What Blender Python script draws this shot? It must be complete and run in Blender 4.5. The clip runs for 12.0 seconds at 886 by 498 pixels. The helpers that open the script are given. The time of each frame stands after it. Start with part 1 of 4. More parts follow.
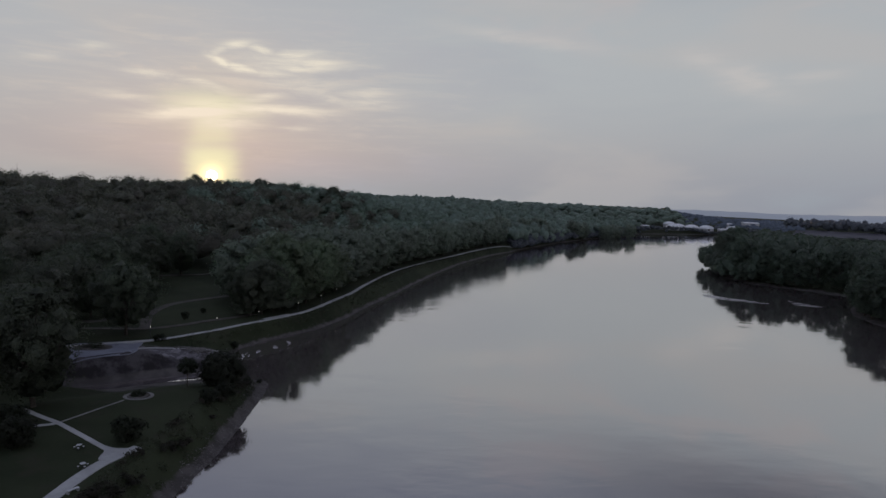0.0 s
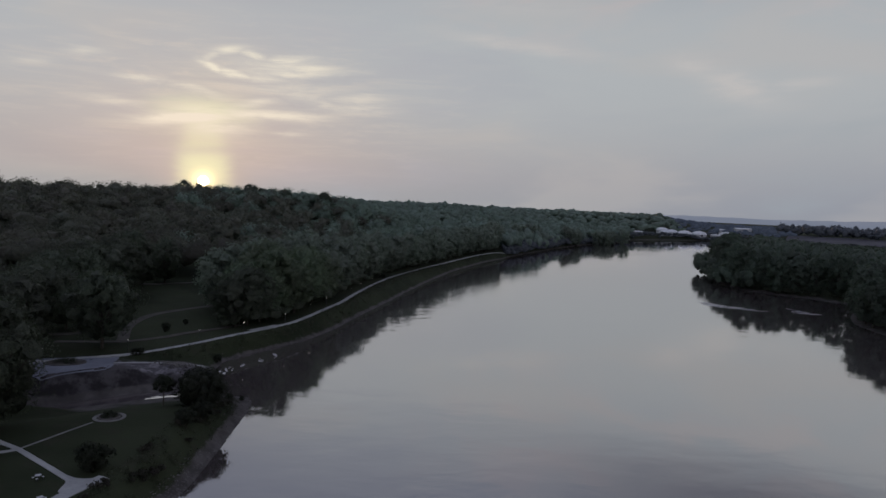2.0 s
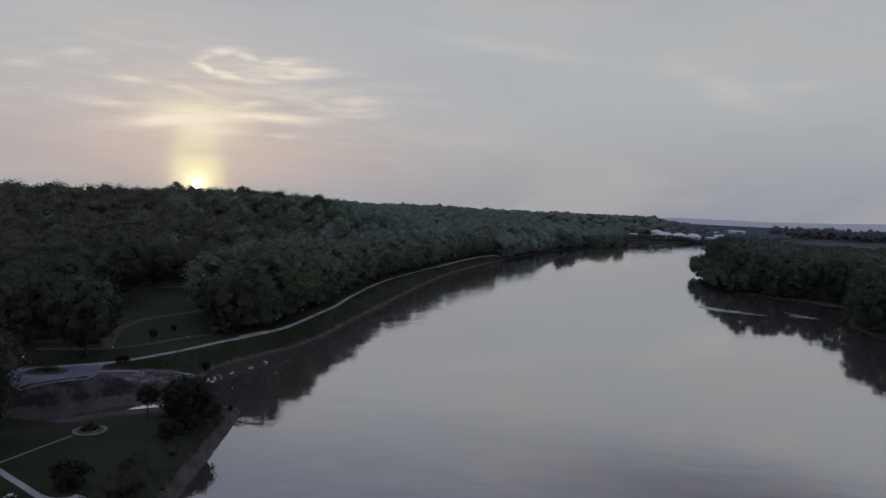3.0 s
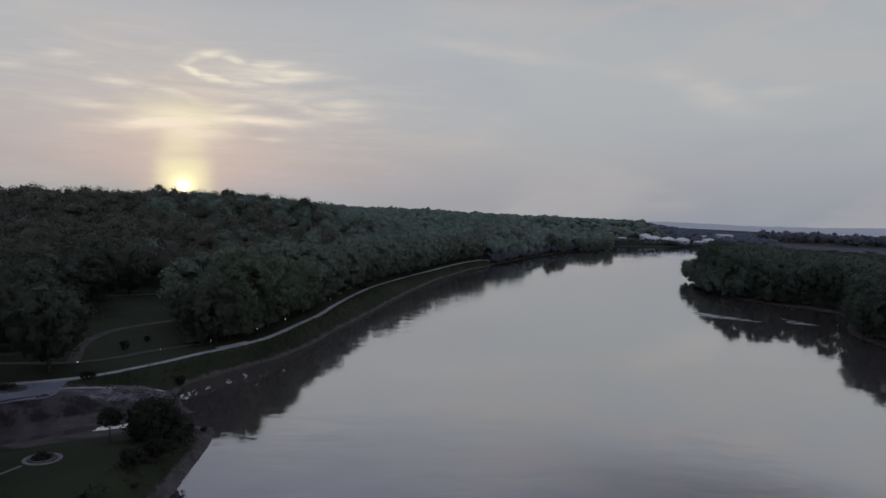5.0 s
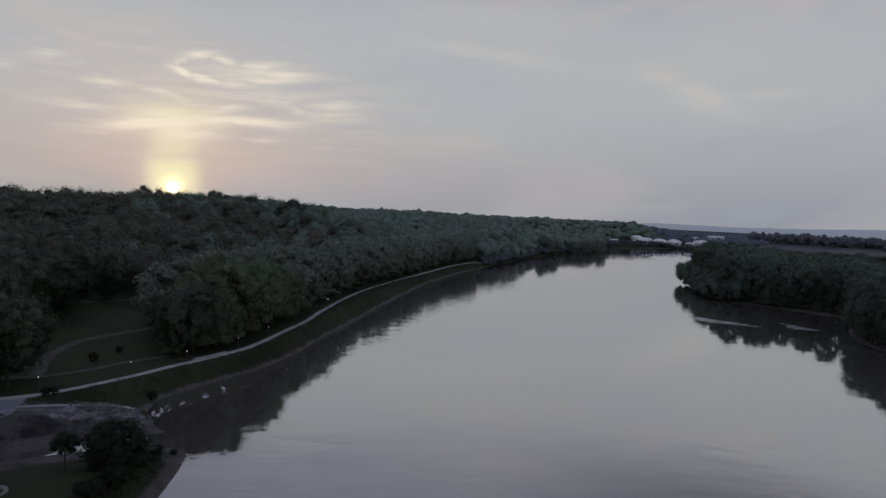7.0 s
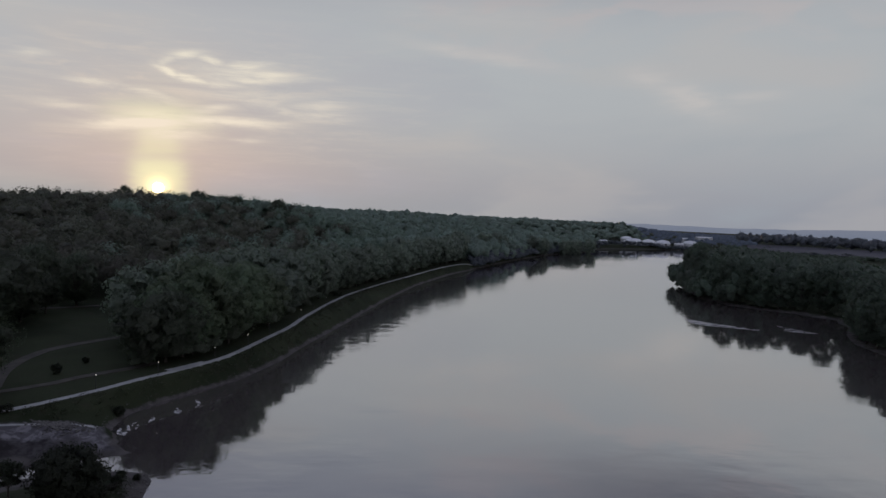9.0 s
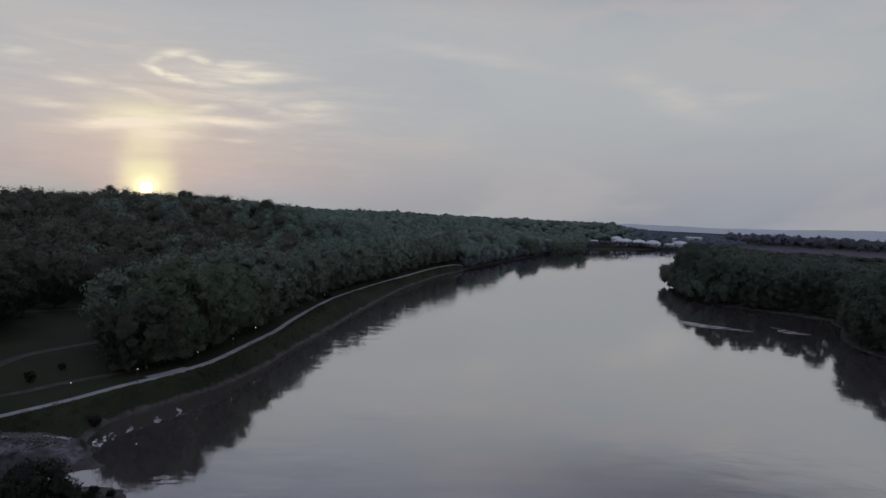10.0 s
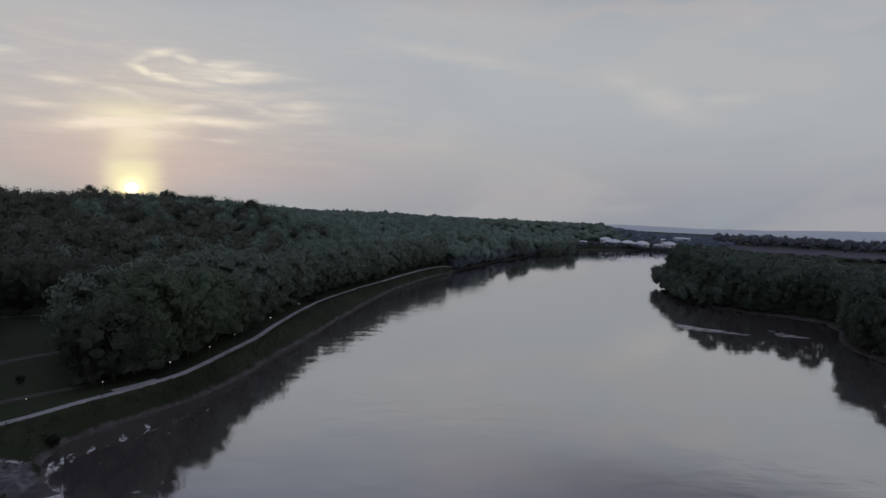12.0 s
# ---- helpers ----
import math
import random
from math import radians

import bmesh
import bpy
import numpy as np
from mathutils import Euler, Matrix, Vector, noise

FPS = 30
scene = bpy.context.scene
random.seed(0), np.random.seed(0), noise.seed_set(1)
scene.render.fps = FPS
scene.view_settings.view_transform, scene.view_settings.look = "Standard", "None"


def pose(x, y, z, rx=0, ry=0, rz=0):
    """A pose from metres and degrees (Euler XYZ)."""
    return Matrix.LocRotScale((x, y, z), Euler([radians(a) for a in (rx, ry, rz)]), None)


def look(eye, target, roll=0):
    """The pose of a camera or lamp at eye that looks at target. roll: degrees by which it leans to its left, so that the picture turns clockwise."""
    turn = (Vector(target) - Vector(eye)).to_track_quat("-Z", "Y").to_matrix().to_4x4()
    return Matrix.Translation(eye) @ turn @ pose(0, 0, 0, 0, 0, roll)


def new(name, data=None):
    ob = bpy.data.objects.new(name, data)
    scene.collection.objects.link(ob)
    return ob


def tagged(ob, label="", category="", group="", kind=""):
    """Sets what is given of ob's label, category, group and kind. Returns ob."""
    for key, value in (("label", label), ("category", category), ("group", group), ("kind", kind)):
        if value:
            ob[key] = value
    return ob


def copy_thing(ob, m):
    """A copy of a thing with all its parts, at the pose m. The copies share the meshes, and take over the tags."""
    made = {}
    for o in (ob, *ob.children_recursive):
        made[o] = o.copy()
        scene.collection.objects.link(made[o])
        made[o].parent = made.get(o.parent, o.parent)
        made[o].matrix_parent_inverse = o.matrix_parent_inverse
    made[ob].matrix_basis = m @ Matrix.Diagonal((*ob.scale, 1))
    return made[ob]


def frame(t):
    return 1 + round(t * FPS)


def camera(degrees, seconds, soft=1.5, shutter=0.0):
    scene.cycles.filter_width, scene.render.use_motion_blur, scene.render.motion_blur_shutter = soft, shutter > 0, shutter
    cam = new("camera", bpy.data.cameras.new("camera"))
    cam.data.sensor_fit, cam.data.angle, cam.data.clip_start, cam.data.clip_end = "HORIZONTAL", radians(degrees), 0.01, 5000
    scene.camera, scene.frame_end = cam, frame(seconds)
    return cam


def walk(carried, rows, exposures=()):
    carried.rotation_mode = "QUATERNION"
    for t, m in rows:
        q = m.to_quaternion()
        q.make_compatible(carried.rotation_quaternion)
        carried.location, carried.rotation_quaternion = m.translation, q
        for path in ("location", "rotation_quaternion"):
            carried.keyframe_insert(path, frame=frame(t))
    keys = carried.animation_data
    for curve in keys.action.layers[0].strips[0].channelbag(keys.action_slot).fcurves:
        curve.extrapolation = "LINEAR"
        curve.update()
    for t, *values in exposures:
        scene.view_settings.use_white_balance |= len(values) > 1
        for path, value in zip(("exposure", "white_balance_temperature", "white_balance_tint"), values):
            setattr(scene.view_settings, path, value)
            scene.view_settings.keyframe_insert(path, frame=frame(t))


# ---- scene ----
cam = camera(71.56, 12.0, soft=1.5)


def aim(x, y, z, yaw, pitch, roll):
    """The pose of a camera that looks north, turned left by yaw and up by pitch."""
    a, b = radians(yaw), radians(pitch)
    eye = Vector((x, y, z))
    return look(eye, eye + 100 * Vector((-math.sin(a) * math.cos(b), math.cos(a) * math.cos(b), math.sin(b))), roll)


walk(cam, [(t, aim(*eye, *turn)) for t, eye, turn in [
    (0, (0.00, 0.00, 45.00), (0.01, -4.76, 2.49)),
    (0.5, (-0.12, 1.69, 44.93), (0.06, -4.62, 2.51)),
    (1, (-0.18, 3.47, 44.99), (0.06, -4.48, 2.51)),
    (1.5, (-0.23, 5.30, 45.10), (-0.33, -4.35, 2.52)),
    (2, (-0.25, 7.16, 45.16), (-0.67, -4.21, 2.51)),
    (2.5, (-0.35, 9.10, 45.28), (-0.94, -4.08, 2.52)),
    (3, (-0.43, 11.25, 45.36), (-1.18, -3.98, 2.54)),
    (5, (-1.02, 20.47, 45.33), (-2.28, -3.59, 2.61)),
    (5.5, (-0.99, 22.78, 45.40), (-2.59, -3.53, 2.61)),
    (6, (-0.92, 25.10, 45.40), (-2.83, -3.47, 2.61)),
    (6.5, (-0.97, 27.43, 45.52), (-3.03, -3.41, 2.63)),
    (7, (-0.87, 29.83, 45.53), (-3.12, -3.42, 2.63)),
    (9, (-0.95, 39.31, 45.44), (-4.21, -3.30, 2.63)),
    (9.5, (-0.89, 41.71, 45.47), (-4.66, -3.27, 2.60)),
    (10, (-0.77, 43.94, 45.48), (-5.10, -3.24, 2.62)),
    (10.5, (-0.70, 46.21, 45.46), (-5.44, -3.19, 2.64)),
    (11, (-0.58, 48.56, 45.52), (-5.62, -3.17, 2.67)),
    (11.5, (-0.53, 50.85, 45.47), (-5.88, -3.16, 2.68)),
    (12, (-0.40, 53.16, 45.39), (-6.19, -3.13, 2.63)),
]])

# ---- light ----
SUN_DIR = Vector((-0.349, 0.92, 0.018)).normalized()
sun_az, sun_el = math.atan2(SUN_DIR.x, SUN_DIR.y), math.asin(SUN_DIR.z)
scene.view_settings.exposure = 0.0


class Nodes:
    """Short names for building a node tree."""

    def __init__(self, tree):
        self.t = tree

    def add(self, kind, **values):
        n = self.t.nodes.new(kind)
        for key, value in values.items():
            setattr(n, key, value)
        return n

    def put(self, node, socket, value):
        if isinstance(value, bpy.types.NodeSocket):
            self.t.links.new(value, node.inputs[socket])
        elif value is not None:
            node.inputs[socket].default_value = value

    def math(self, op, a, b=None, c=None, clamp=False):
        n = self.add("ShaderNodeMath", operation=op, use_clamp=clamp)
        for k, v in enumerate((a, b, c)):
            self.put(n, k, v)
        return n.outputs[0]

    def vec(self, op, a, b=None):
        n = self.add("ShaderNodeVectorMath", operation=op)
        self.put(n, 0, a)
        self.put(n, 1, b)
        return n.outputs["Value"] if op in ("DOT_PRODUCT", "LENGTH", "DISTANCE") else n.outputs[0]

    def ramp(self, x, lo, hi, a=0.0, b=1.0, smooth=True):
        n = self.add("ShaderNodeMapRange", interpolation_type="SMOOTHSTEP" if smooth else "LINEAR")
        for k, v in zip(("Value", "From Min", "From Max", "To Min", "To Max"), (x, lo, hi, a, b)):
            self.put(n, k, v)
        return n.outputs[0]

    def noise(self, vector, scale, detail=4.0, rough=0.55, warp=0.0):
        n = self.add("ShaderNodeTexNoise")
        self.put(n, "Vector", vector)
        for k, v in (("Scale", scale), ("Detail", detail), ("Roughness", rough), ("Distortion", warp)):
            n.inputs[k].default_value = v
        return n.outputs["Fac"]

    def mix(self, f, a, b, blend="MIX"):
        n = self.add("ShaderNodeMix", data_type="RGBA", blend_type=blend)
        ins = [s for s in n.inputs if s.type == "RGBA"]
        self.put(n, 0, f)
        for s, v in zip(ins, (a, b)):
            if isinstance(v, bpy.types.NodeSocket):
                self.t.links.new(v, s)
            else:
                s.default_value = (*v, 1)
        return [s for s in n.outputs if s.type == "RGBA"][0]


# thin bright cloud streaks: degrees from the sun's azimuth and above the horizon at both ends, thickness, weight
LOOP_STREAKS = [(-0.3, 11.02, 1.5, 10.38, 0.26, 1.15), (1, 10.51, 3.9, 10.06, 0.28, 1.15), (3.2, 10.08, 6.3, 10.11, 0.34, 0.8), (0.7, 11.97, 3.1, 12.46, 0.3, 0.7), (-0.3, 11.02, 1.1, 12.02, 0.3, 0.5), (3.1, 12.23, 5.4, 11.67, 0.32, 0.75),
                (4.8, 11.65, 8.7, 12.16, 0.32, 0.95), (6.2, 11.15, 11, 11.51, 0.32, 0.8), (3.7, 10.41, 11.5, 11.22, 0.4, 0.7), (3, 10.93, 9.6, 11.44, 0.85, 0.5), (10.7, 8.87, 15.7, 9.24, 0.42, 0.6), (10.7, 7.99, 16.5, 8.35, 0.55, 0.6),
                (8.7, 8.76, 11.7, 8.31, 0.5, 0.35), (-6.7, 9.09, -3.3, 9.11, 0.25, 0.5), (2.6, 7.71, 5.8, 8.36, 0.35, 0.5), (-2.6, 6.89, 2.6, 6.96, 0.5, 0.5)]
OTHER_STREAKS = [(3, 9.3, 12.5, 9.6, 0.5, 0.3), (5, 9.4, 11, 8.6, 0.5, 0.3), (-5.1, 5.9, 2.4, 6.8, 0.55, 1), (0.4, 6.9, 9.7, 7.2, 0.4, 0.85), (-1.5, 5.6, 3.5, 5.9, 0.7, 0.6), (-2.8, 9.1, 1.6, 8.3, 0.3, 0.4),
                 (-10.2, 10.6, -7.6, 10.9, 0.3, 0.35), (-13.5, 9.4, -11.2, 9.6, 0.25, 0.4), (-9, 7.3, -5, 7, 0.4, 0.35), (5.8, 5.5, 8.2, 5.7, 0.22, 0.4), (22.6, 14.9, 33, 13.6, 0.5, 0.5), (40.5, 12.9, 44.5, 12, 0.8, 0.4),
                 (43.5, 11.6, 48.6, 9.6, 1.1, 0.55), (48, 10.5, 53, 10.8, 0.5, 0.3), (18, 18, 34, 17.4, 0.9, 0.25)]


def build_sky():
    w = bpy.data.worlds.new("sky")
    scene.world = w
    w.use_nodes = True
    w.node_tree.nodes.clear()
    g = Nodes(w.node_tree)
    way = g.add("ShaderNodeTexCoord").outputs["Generated"]
    sep = g.add("ShaderNodeSeparateXYZ")
    g.put(sep, 0, way)
    x, y, z = sep.outputs
    el = g.math("MULTIPLY", g.math("ARCSINE", z), 57.2958)  # degrees above the horizon
    az = g.math("MULTIPLY", g.math("ARCTAN2", x, y), 57.2958)  # degrees clockwise from north
    off = g.math("SUBTRACT", az, math.degrees(sun_az))
    up = g.math("SUBTRACT", el, math.degrees(sun_el))
    # evening haze: pink-grey under the sun, blue-grey away from it, pale grey above
    side = g.ramp(off, 2, 60)
    low = g.mix(side, (0.368, 0.36, 0.362), (0.29, 0.305, 0.345))
    high = g.mix(side, (0.41, 0.44, 0.46), (0.41, 0.43, 0.445))
    veil = g.mix(g.ramp(el, -2, 11), low, high)
    # broad soft cloud sheets
    flat = g.add("ShaderNodeCombineXYZ")
    g.put(flat, 0, g.math("MULTIPLY", off, 0.05))
    g.put(flat, 1, g.math("MULTIPLY", g.math("ADD", el, g.math("MULTIPLY", off, -0.05)), 0.16))
    broad = g.noise(flat.outputs[0], 0.9, 4, 0.5, 0.4)
    wisp = g.noise(flat.outputs[0], 3.2, 6, 0.6, 0.5)
    veil = g.mix(g.ramp(broad, 0.46, 0.66, 0, 0.4), veil, g.mix(side, (0.50, 0.475, 0.44), (0.47, 0.44, 0.425)))
    veil = g.mix(g.ramp(broad, 0.48, 0.30, 0, 0.5), veil, g.mix(side, (0.40, 0.41, 0.45), (0.33, 0.37, 0.40)))

    def bell(a, sx, b, sy):
        q = g.math("ADD", g.math("POWER", g.math("ABSOLUTE", g.math("DIVIDE", a, sx)), 2.0), g.math("POWER", g.math("ABSOLUTE", g.math("DIVIDE", b, sy)), 2.0))
        return g.math("POWER", 2.718, g.math("MULTIPLY", q, -1.0))

    def slab(a, sx, b, sy):
        q = g.math("ADD", g.math("POWER", g.math("ABSOLUTE", g.math("DIVIDE", a, sx)), 4.0), g.math("POWER", g.math("ABSOLUTE", g.math("DIVIDE", b, sy)), 2.0))
        return g.math("POWER", 2.718, g.math("MULTIPLY", q, -1.0))

    # glow round the sun: a soft bloom and a pillar that widens where it meets the streaks
    glow = g.mix(bell(off, 11, g.math("SUBTRACT", up, 3.0), 5.5), (0, 0, 0), (0.06, 0.06, 0.02))
    sway = g.math("ADD", off, g.math("MULTIPLY_ADD", wisp, 1.2, -0.6))
    for weight, tone in ((bell(sway, 2.6, up, 7.5), (0.06, 0.062, 0.015)), (slab(sway, 2.1, g.math("SUBTRACT", up, 0.8), 2.0), (0.31, 0.335, 0.10)),
                         (slab(sway, 1.6, g.math("SUBTRACT", up, 4.3), 1.8), (0.10, 0.11, 0.02)), (slab(sway, 4.0, g.math("SUBTRACT", up, 6.0), 1.0), (0.16, 0.165, 0.035)),
                         (bell(off, 3.2, up, 1.1), (0.12, 0.03, 0.0)), (bell(off, 0.7, up, 0.7), (1.6, 1.1, 0.45))):
        glow = g.mix(1.0, glow, g.mix(weight, (0, 0, 0), tone), "ADD")
    disc = g.math("LESS_THAN", g.math("ADD", g.math("POWER", g.math("ABSOLUTE", off), 2.0), g.math("POWER", g.math("ABSOLUTE", up), 2.0)), 0.45**2)
    glow = g.mix(1.0, glow, g.mix(disc, (0, 0, 0), (5.0, 4.2, 2.6)), "ADD")
    band = g.math("MULTIPLY", bell(g.math("SUBTRACT", off, 1.5), 4.5, g.math("SUBTRACT", el, g.math("MULTIPLY_ADD", off, 0.06, 3.7)), 0.4), 0.45)
    glow = g.mix(g.math("MULTIPLY", band, 0.7), glow, (0.05, 0.04, 0.03))
    veil = g.mix(1.0, veil, glow, "ADD")
    # the streaks, frayed by noise
    bend = g.noise(flat.outputs[0], 6.0, 4, 0.6)
    bend2 = g.noise(flat.outputs[0], 2.4, 3, 0.5)
    o2 = g.math("ADD", off, g.math("MULTIPLY_ADD", bend, 1.0, -0.5))
    e2 = g.math("ADD", el, g.math("ADD", g.math("MULTIPLY_ADD", bend, 0.5, -0.25), g.math("MULTIPLY_ADD", bend2, 0.3, -0.15)))
    total = None
    for oa, ea, ob, eb, thick, weight in LOOP_STREAKS + OTHER_STREAKS:
        length, turn = math.hypot(ob - oa, eb - ea), math.atan2(eb - ea, ob - oa)
        c, q = math.cos(turn), math.sin(turn)
        p, r = g.math("SUBTRACT", o2, (oa + ob) / 2), g.math("SUBTRACT", e2, (ea + eb) / 2)
        along = g.math("ADD", g.math("MULTIPLY", p, c), g.math("MULTIPLY", r, q))
        across = g.math("SUBTRACT", g.math("MULTIPLY", r, c), g.math("MULTIPLY", p, q))
        one = g.math("MULTIPLY", bell(along, length * 0.52, across, thick), weight)
        total = one if total is None else g.math("MAXIMUM", total, one)
    comb = g.add("ShaderNodeCombineXYZ")
    g.put(comb, 0, g.math("ADD", g.math("MULTIPLY", off, 0.11), g.math("MULTIPLY", bend2, 0.8)))
    g.put(comb, 1, g.math("ADD", g.math("MULTIPLY", el, 0.85), g.math("MULTIPLY", off, -0.03)))
    fibre = g.noise(comb.outputs[0], 1.5, 8, 0.68, 0.35)
    total = g.math("MULTIPLY", total, g.math("MULTIPLY", g.ramp(wisp, 0.30, 0.58, 0.75, 1.15), g.ramp(fibre, 0.34, 0.60, 0.62, 1.3)), clamp=True)
    # a thin fibrous sheet round the sun's side of the sky
    sheet = g.math("MULTIPLY", bell(g.math("SUBTRACT", off, 2), 17, g.math("SUBTRACT", el, 8.5), 5.5), g.ramp(fibre, 0.45, 0.72, 0.0, 0.55))
    shade = g.math("MULTIPLY", bell(g.math("SUBTRACT", off, 4), 15, g.math("SUBTRACT", el, 8.5), 4.5), g.ramp(fibre, 0.50, 0.30, 0.0, 0.35))
    veil = g.mix(shade, veil, (0.37, 0.375, 0.41))
    veil = g.mix(sheet, veil, (0.62, 0.57, 0.50))
    warm = bell(off, 16, el, 60)
    veil = g.mix(g.math("MULTIPLY", total, 1.0), veil, g.mix(warm, (0.54, 0.51, 0.49), (0.78, 0.75, 0.62)))
    # unseen sky shaped: darkened to dim near water, brightened behind and overhead for foliage
    patch = g.noise(flat.outputs[0], 2.2, 3, 0.5, 0.6)
    veil = g.mix(g.math("MULTIPLY", g.math("MULTIPLY", g.ramp(el, 10, 22), g.ramp(off, 12, 32)), g.ramp(patch, 0.48, 0.66, 0, 0.7)), veil, (0.50, 0.45, 0.44))
    veil = g.mix(g.math("MULTIPLY", g.ramp(el, 19, 27), g.ramp(patch, 0.46, 0.30, 0, 0.55)), veil, (0.27, 0.30, 0.35))
    veil = g.mix(g.ramp(el, 14.5, 32), veil, (0.17, 0.185, 0.255))
    veil = g.mix(g.ramp(g.math("ABSOLUTE", off), 62, 130), veil, g.mix(g.ramp(el, 20, 60), (0.52, 0.53, 0.61), (0.37, 0.40, 0.55)))
    veil = g.mix(g.math("MULTIPLY", g.math("MULTIPLY", g.ramp(el, 18, 24), g.ramp(off, 26, 54)), 0.95), veil, (0.125, 0.13, 0.163))
    veil = g.mix(g.math("MULTIPLY", g.math("MULTIPLY", g.ramp(el, 15, 23), g.ramp(off, 16, -6)), 0.7), veil, (0.17, 0.19, 0.26))
    veil = g.mix(g.ramp(el, 40, 64), veil, (0.37, 0.40, 0.55))
    nish = g.add("ShaderNodeTexSky", sky_type="NISHITA", sun_disc=False, sun_elevation=max(sun_el, 0.01), sun_rotation=sun_az, air_density=1.5, dust_density=3.0)
    back = g.add("ShaderNodeBackground")
    g.put(back, "Color", nish.outputs[0])
    g.put(back, "Strength", 0.02)
    front = g.add("ShaderNodeBackground")
    g.put(front, "Color", g.mix(1.0, veil, (0.99, 1.0, 1.025), "MULTIPLY"))
    g.put(front, "Strength", 0.98)
    both = g.add("ShaderNodeAddShader")
    g.put(both, 0, back.outputs[0])
    g.put(both, 1, front.outputs[0])
    g.put(g.add("ShaderNodeOutputWorld"), 0, both.outputs[0])


build_sky()
sun = new("sun", bpy.data.lights.new("sun", "SUN"))
sun.data.energy, sun.data.angle, sun.data.color = 0.8, radians(0.6), (1.0, 0.62, 0.34)
sun.matrix_world = look(SUN_DIR * 900, (0, 0, 0))


# ---- materials ----
def material(name, build):
    m = bpy.data.materials.new(name)
    m.use_nodes = True
    m.node_tree.nodes.clear()
    g = Nodes(m.node_tree)
    shader = g.add("ShaderNodeBsdfPrincipled")
    g.put(g.add("ShaderNodeOutputMaterial"), 0, shader.outputs[0])
    build(g, shader)
    return m


def world_place(g):
    return g.add("ShaderNodeNewGeometry").outputs["Position"]


def bump(g, shader, height, strength, distance):
    n = g.add("ShaderNodeBump")
    g.put(n, "Strength", strength)
    g.put(n, "Distance", distance)
    g.put(n, "Height", height)
    g.put(shader, "Normal", n.outputs[0])


def surface(name, dark, light, scale, fine, rough=0.9, relief=0.3, depth=0.03):
    """A mottled, rough surface: two colours mixed at two scales."""
    def build(g, s):
        p = world_place(g)
        a, b = g.noise(p, scale, 4), g.noise(p, fine, 5, 0.65)
        c = g.mix(g.ramp(a, 0.35, 0.65), dark, light)
        c = g.mix(g.ramp(b, 0.3, 0.75, 0.0, 0.45), c, [0.6 * v for v in dark])
        g.put(s, "Base Color", c)
        g.put(s, "Roughness", rough)
        bump(g, s, b, relief, depth)
    return material(name, build)


def foliage(name, dark, light, tint):
    def build(g, s):
        isl = g.add("ShaderNodeNewGeometry").outputs["Random Per Island"]
        tree = g.add("ShaderNodeAttribute", attribute_name="tree").outputs["Fac"]
        one = g.math("FRACT", g.math("ADD", g.add("ShaderNodeObjectInfo").outputs["Random"], tree))
        p = world_place(g)
        c = g.mix(g.math("MULTIPLY_ADD", isl, 0.35, g.math("MULTIPLY", g.ramp(g.noise(p, 0.9, 4, 0.65), 0.35, 0.65), 0.65)), dark, light)
        c = g.mix(g.math("MULTIPLY", g.ramp(g.noise(p, 0.06, 2), 0.4, 0.65), 0.5), c, tint)
        hsv = g.add("ShaderNodeHueSaturation")
        g.put(hsv, "Hue", g.math("MULTIPLY_ADD", one, 0.03, 0.485))
        g.put(hsv, "Value", g.math("MULTIPLY_ADD", one, 0.36, 0.82))
        g.put(hsv, "Color", c)
        g.put(s, "Base Color", hsv.outputs[0])
        g.put(s, "Roughness", 0.6)
        g.put(s, "Specular IOR Level", 0.25)
        relief = g.math("ADD", g.noise(p, 0.9, 5, 0.7), g.math("MULTIPLY", g.noise(p, 3.5, 3, 0.6), 0.35))
        bump(g, s, relief, 1.0, 0.8)
        # light that comes through the leaves
        thin = g.add("ShaderNodeBsdfTranslucent")
        g.put(thin, "Color", g.mix(1.0, hsv.outputs[0], (1.5, 1.7, 1.3), "MULTIPLY"))
        g.put(thin, "Normal", s.inputs["Normal"].links[0].from_socket)
        both = g.add("ShaderNodeMixShader")
        g.put(both, 0, 0.25)
        g.put(both, 1, s.outputs[0])
        g.put(both, 2, thin.outputs[0])
        g.put([n for n in g.t.nodes if n.type == "OUTPUT_MATERIAL"][0], 0, both.outputs[0])
    return material(name, build)


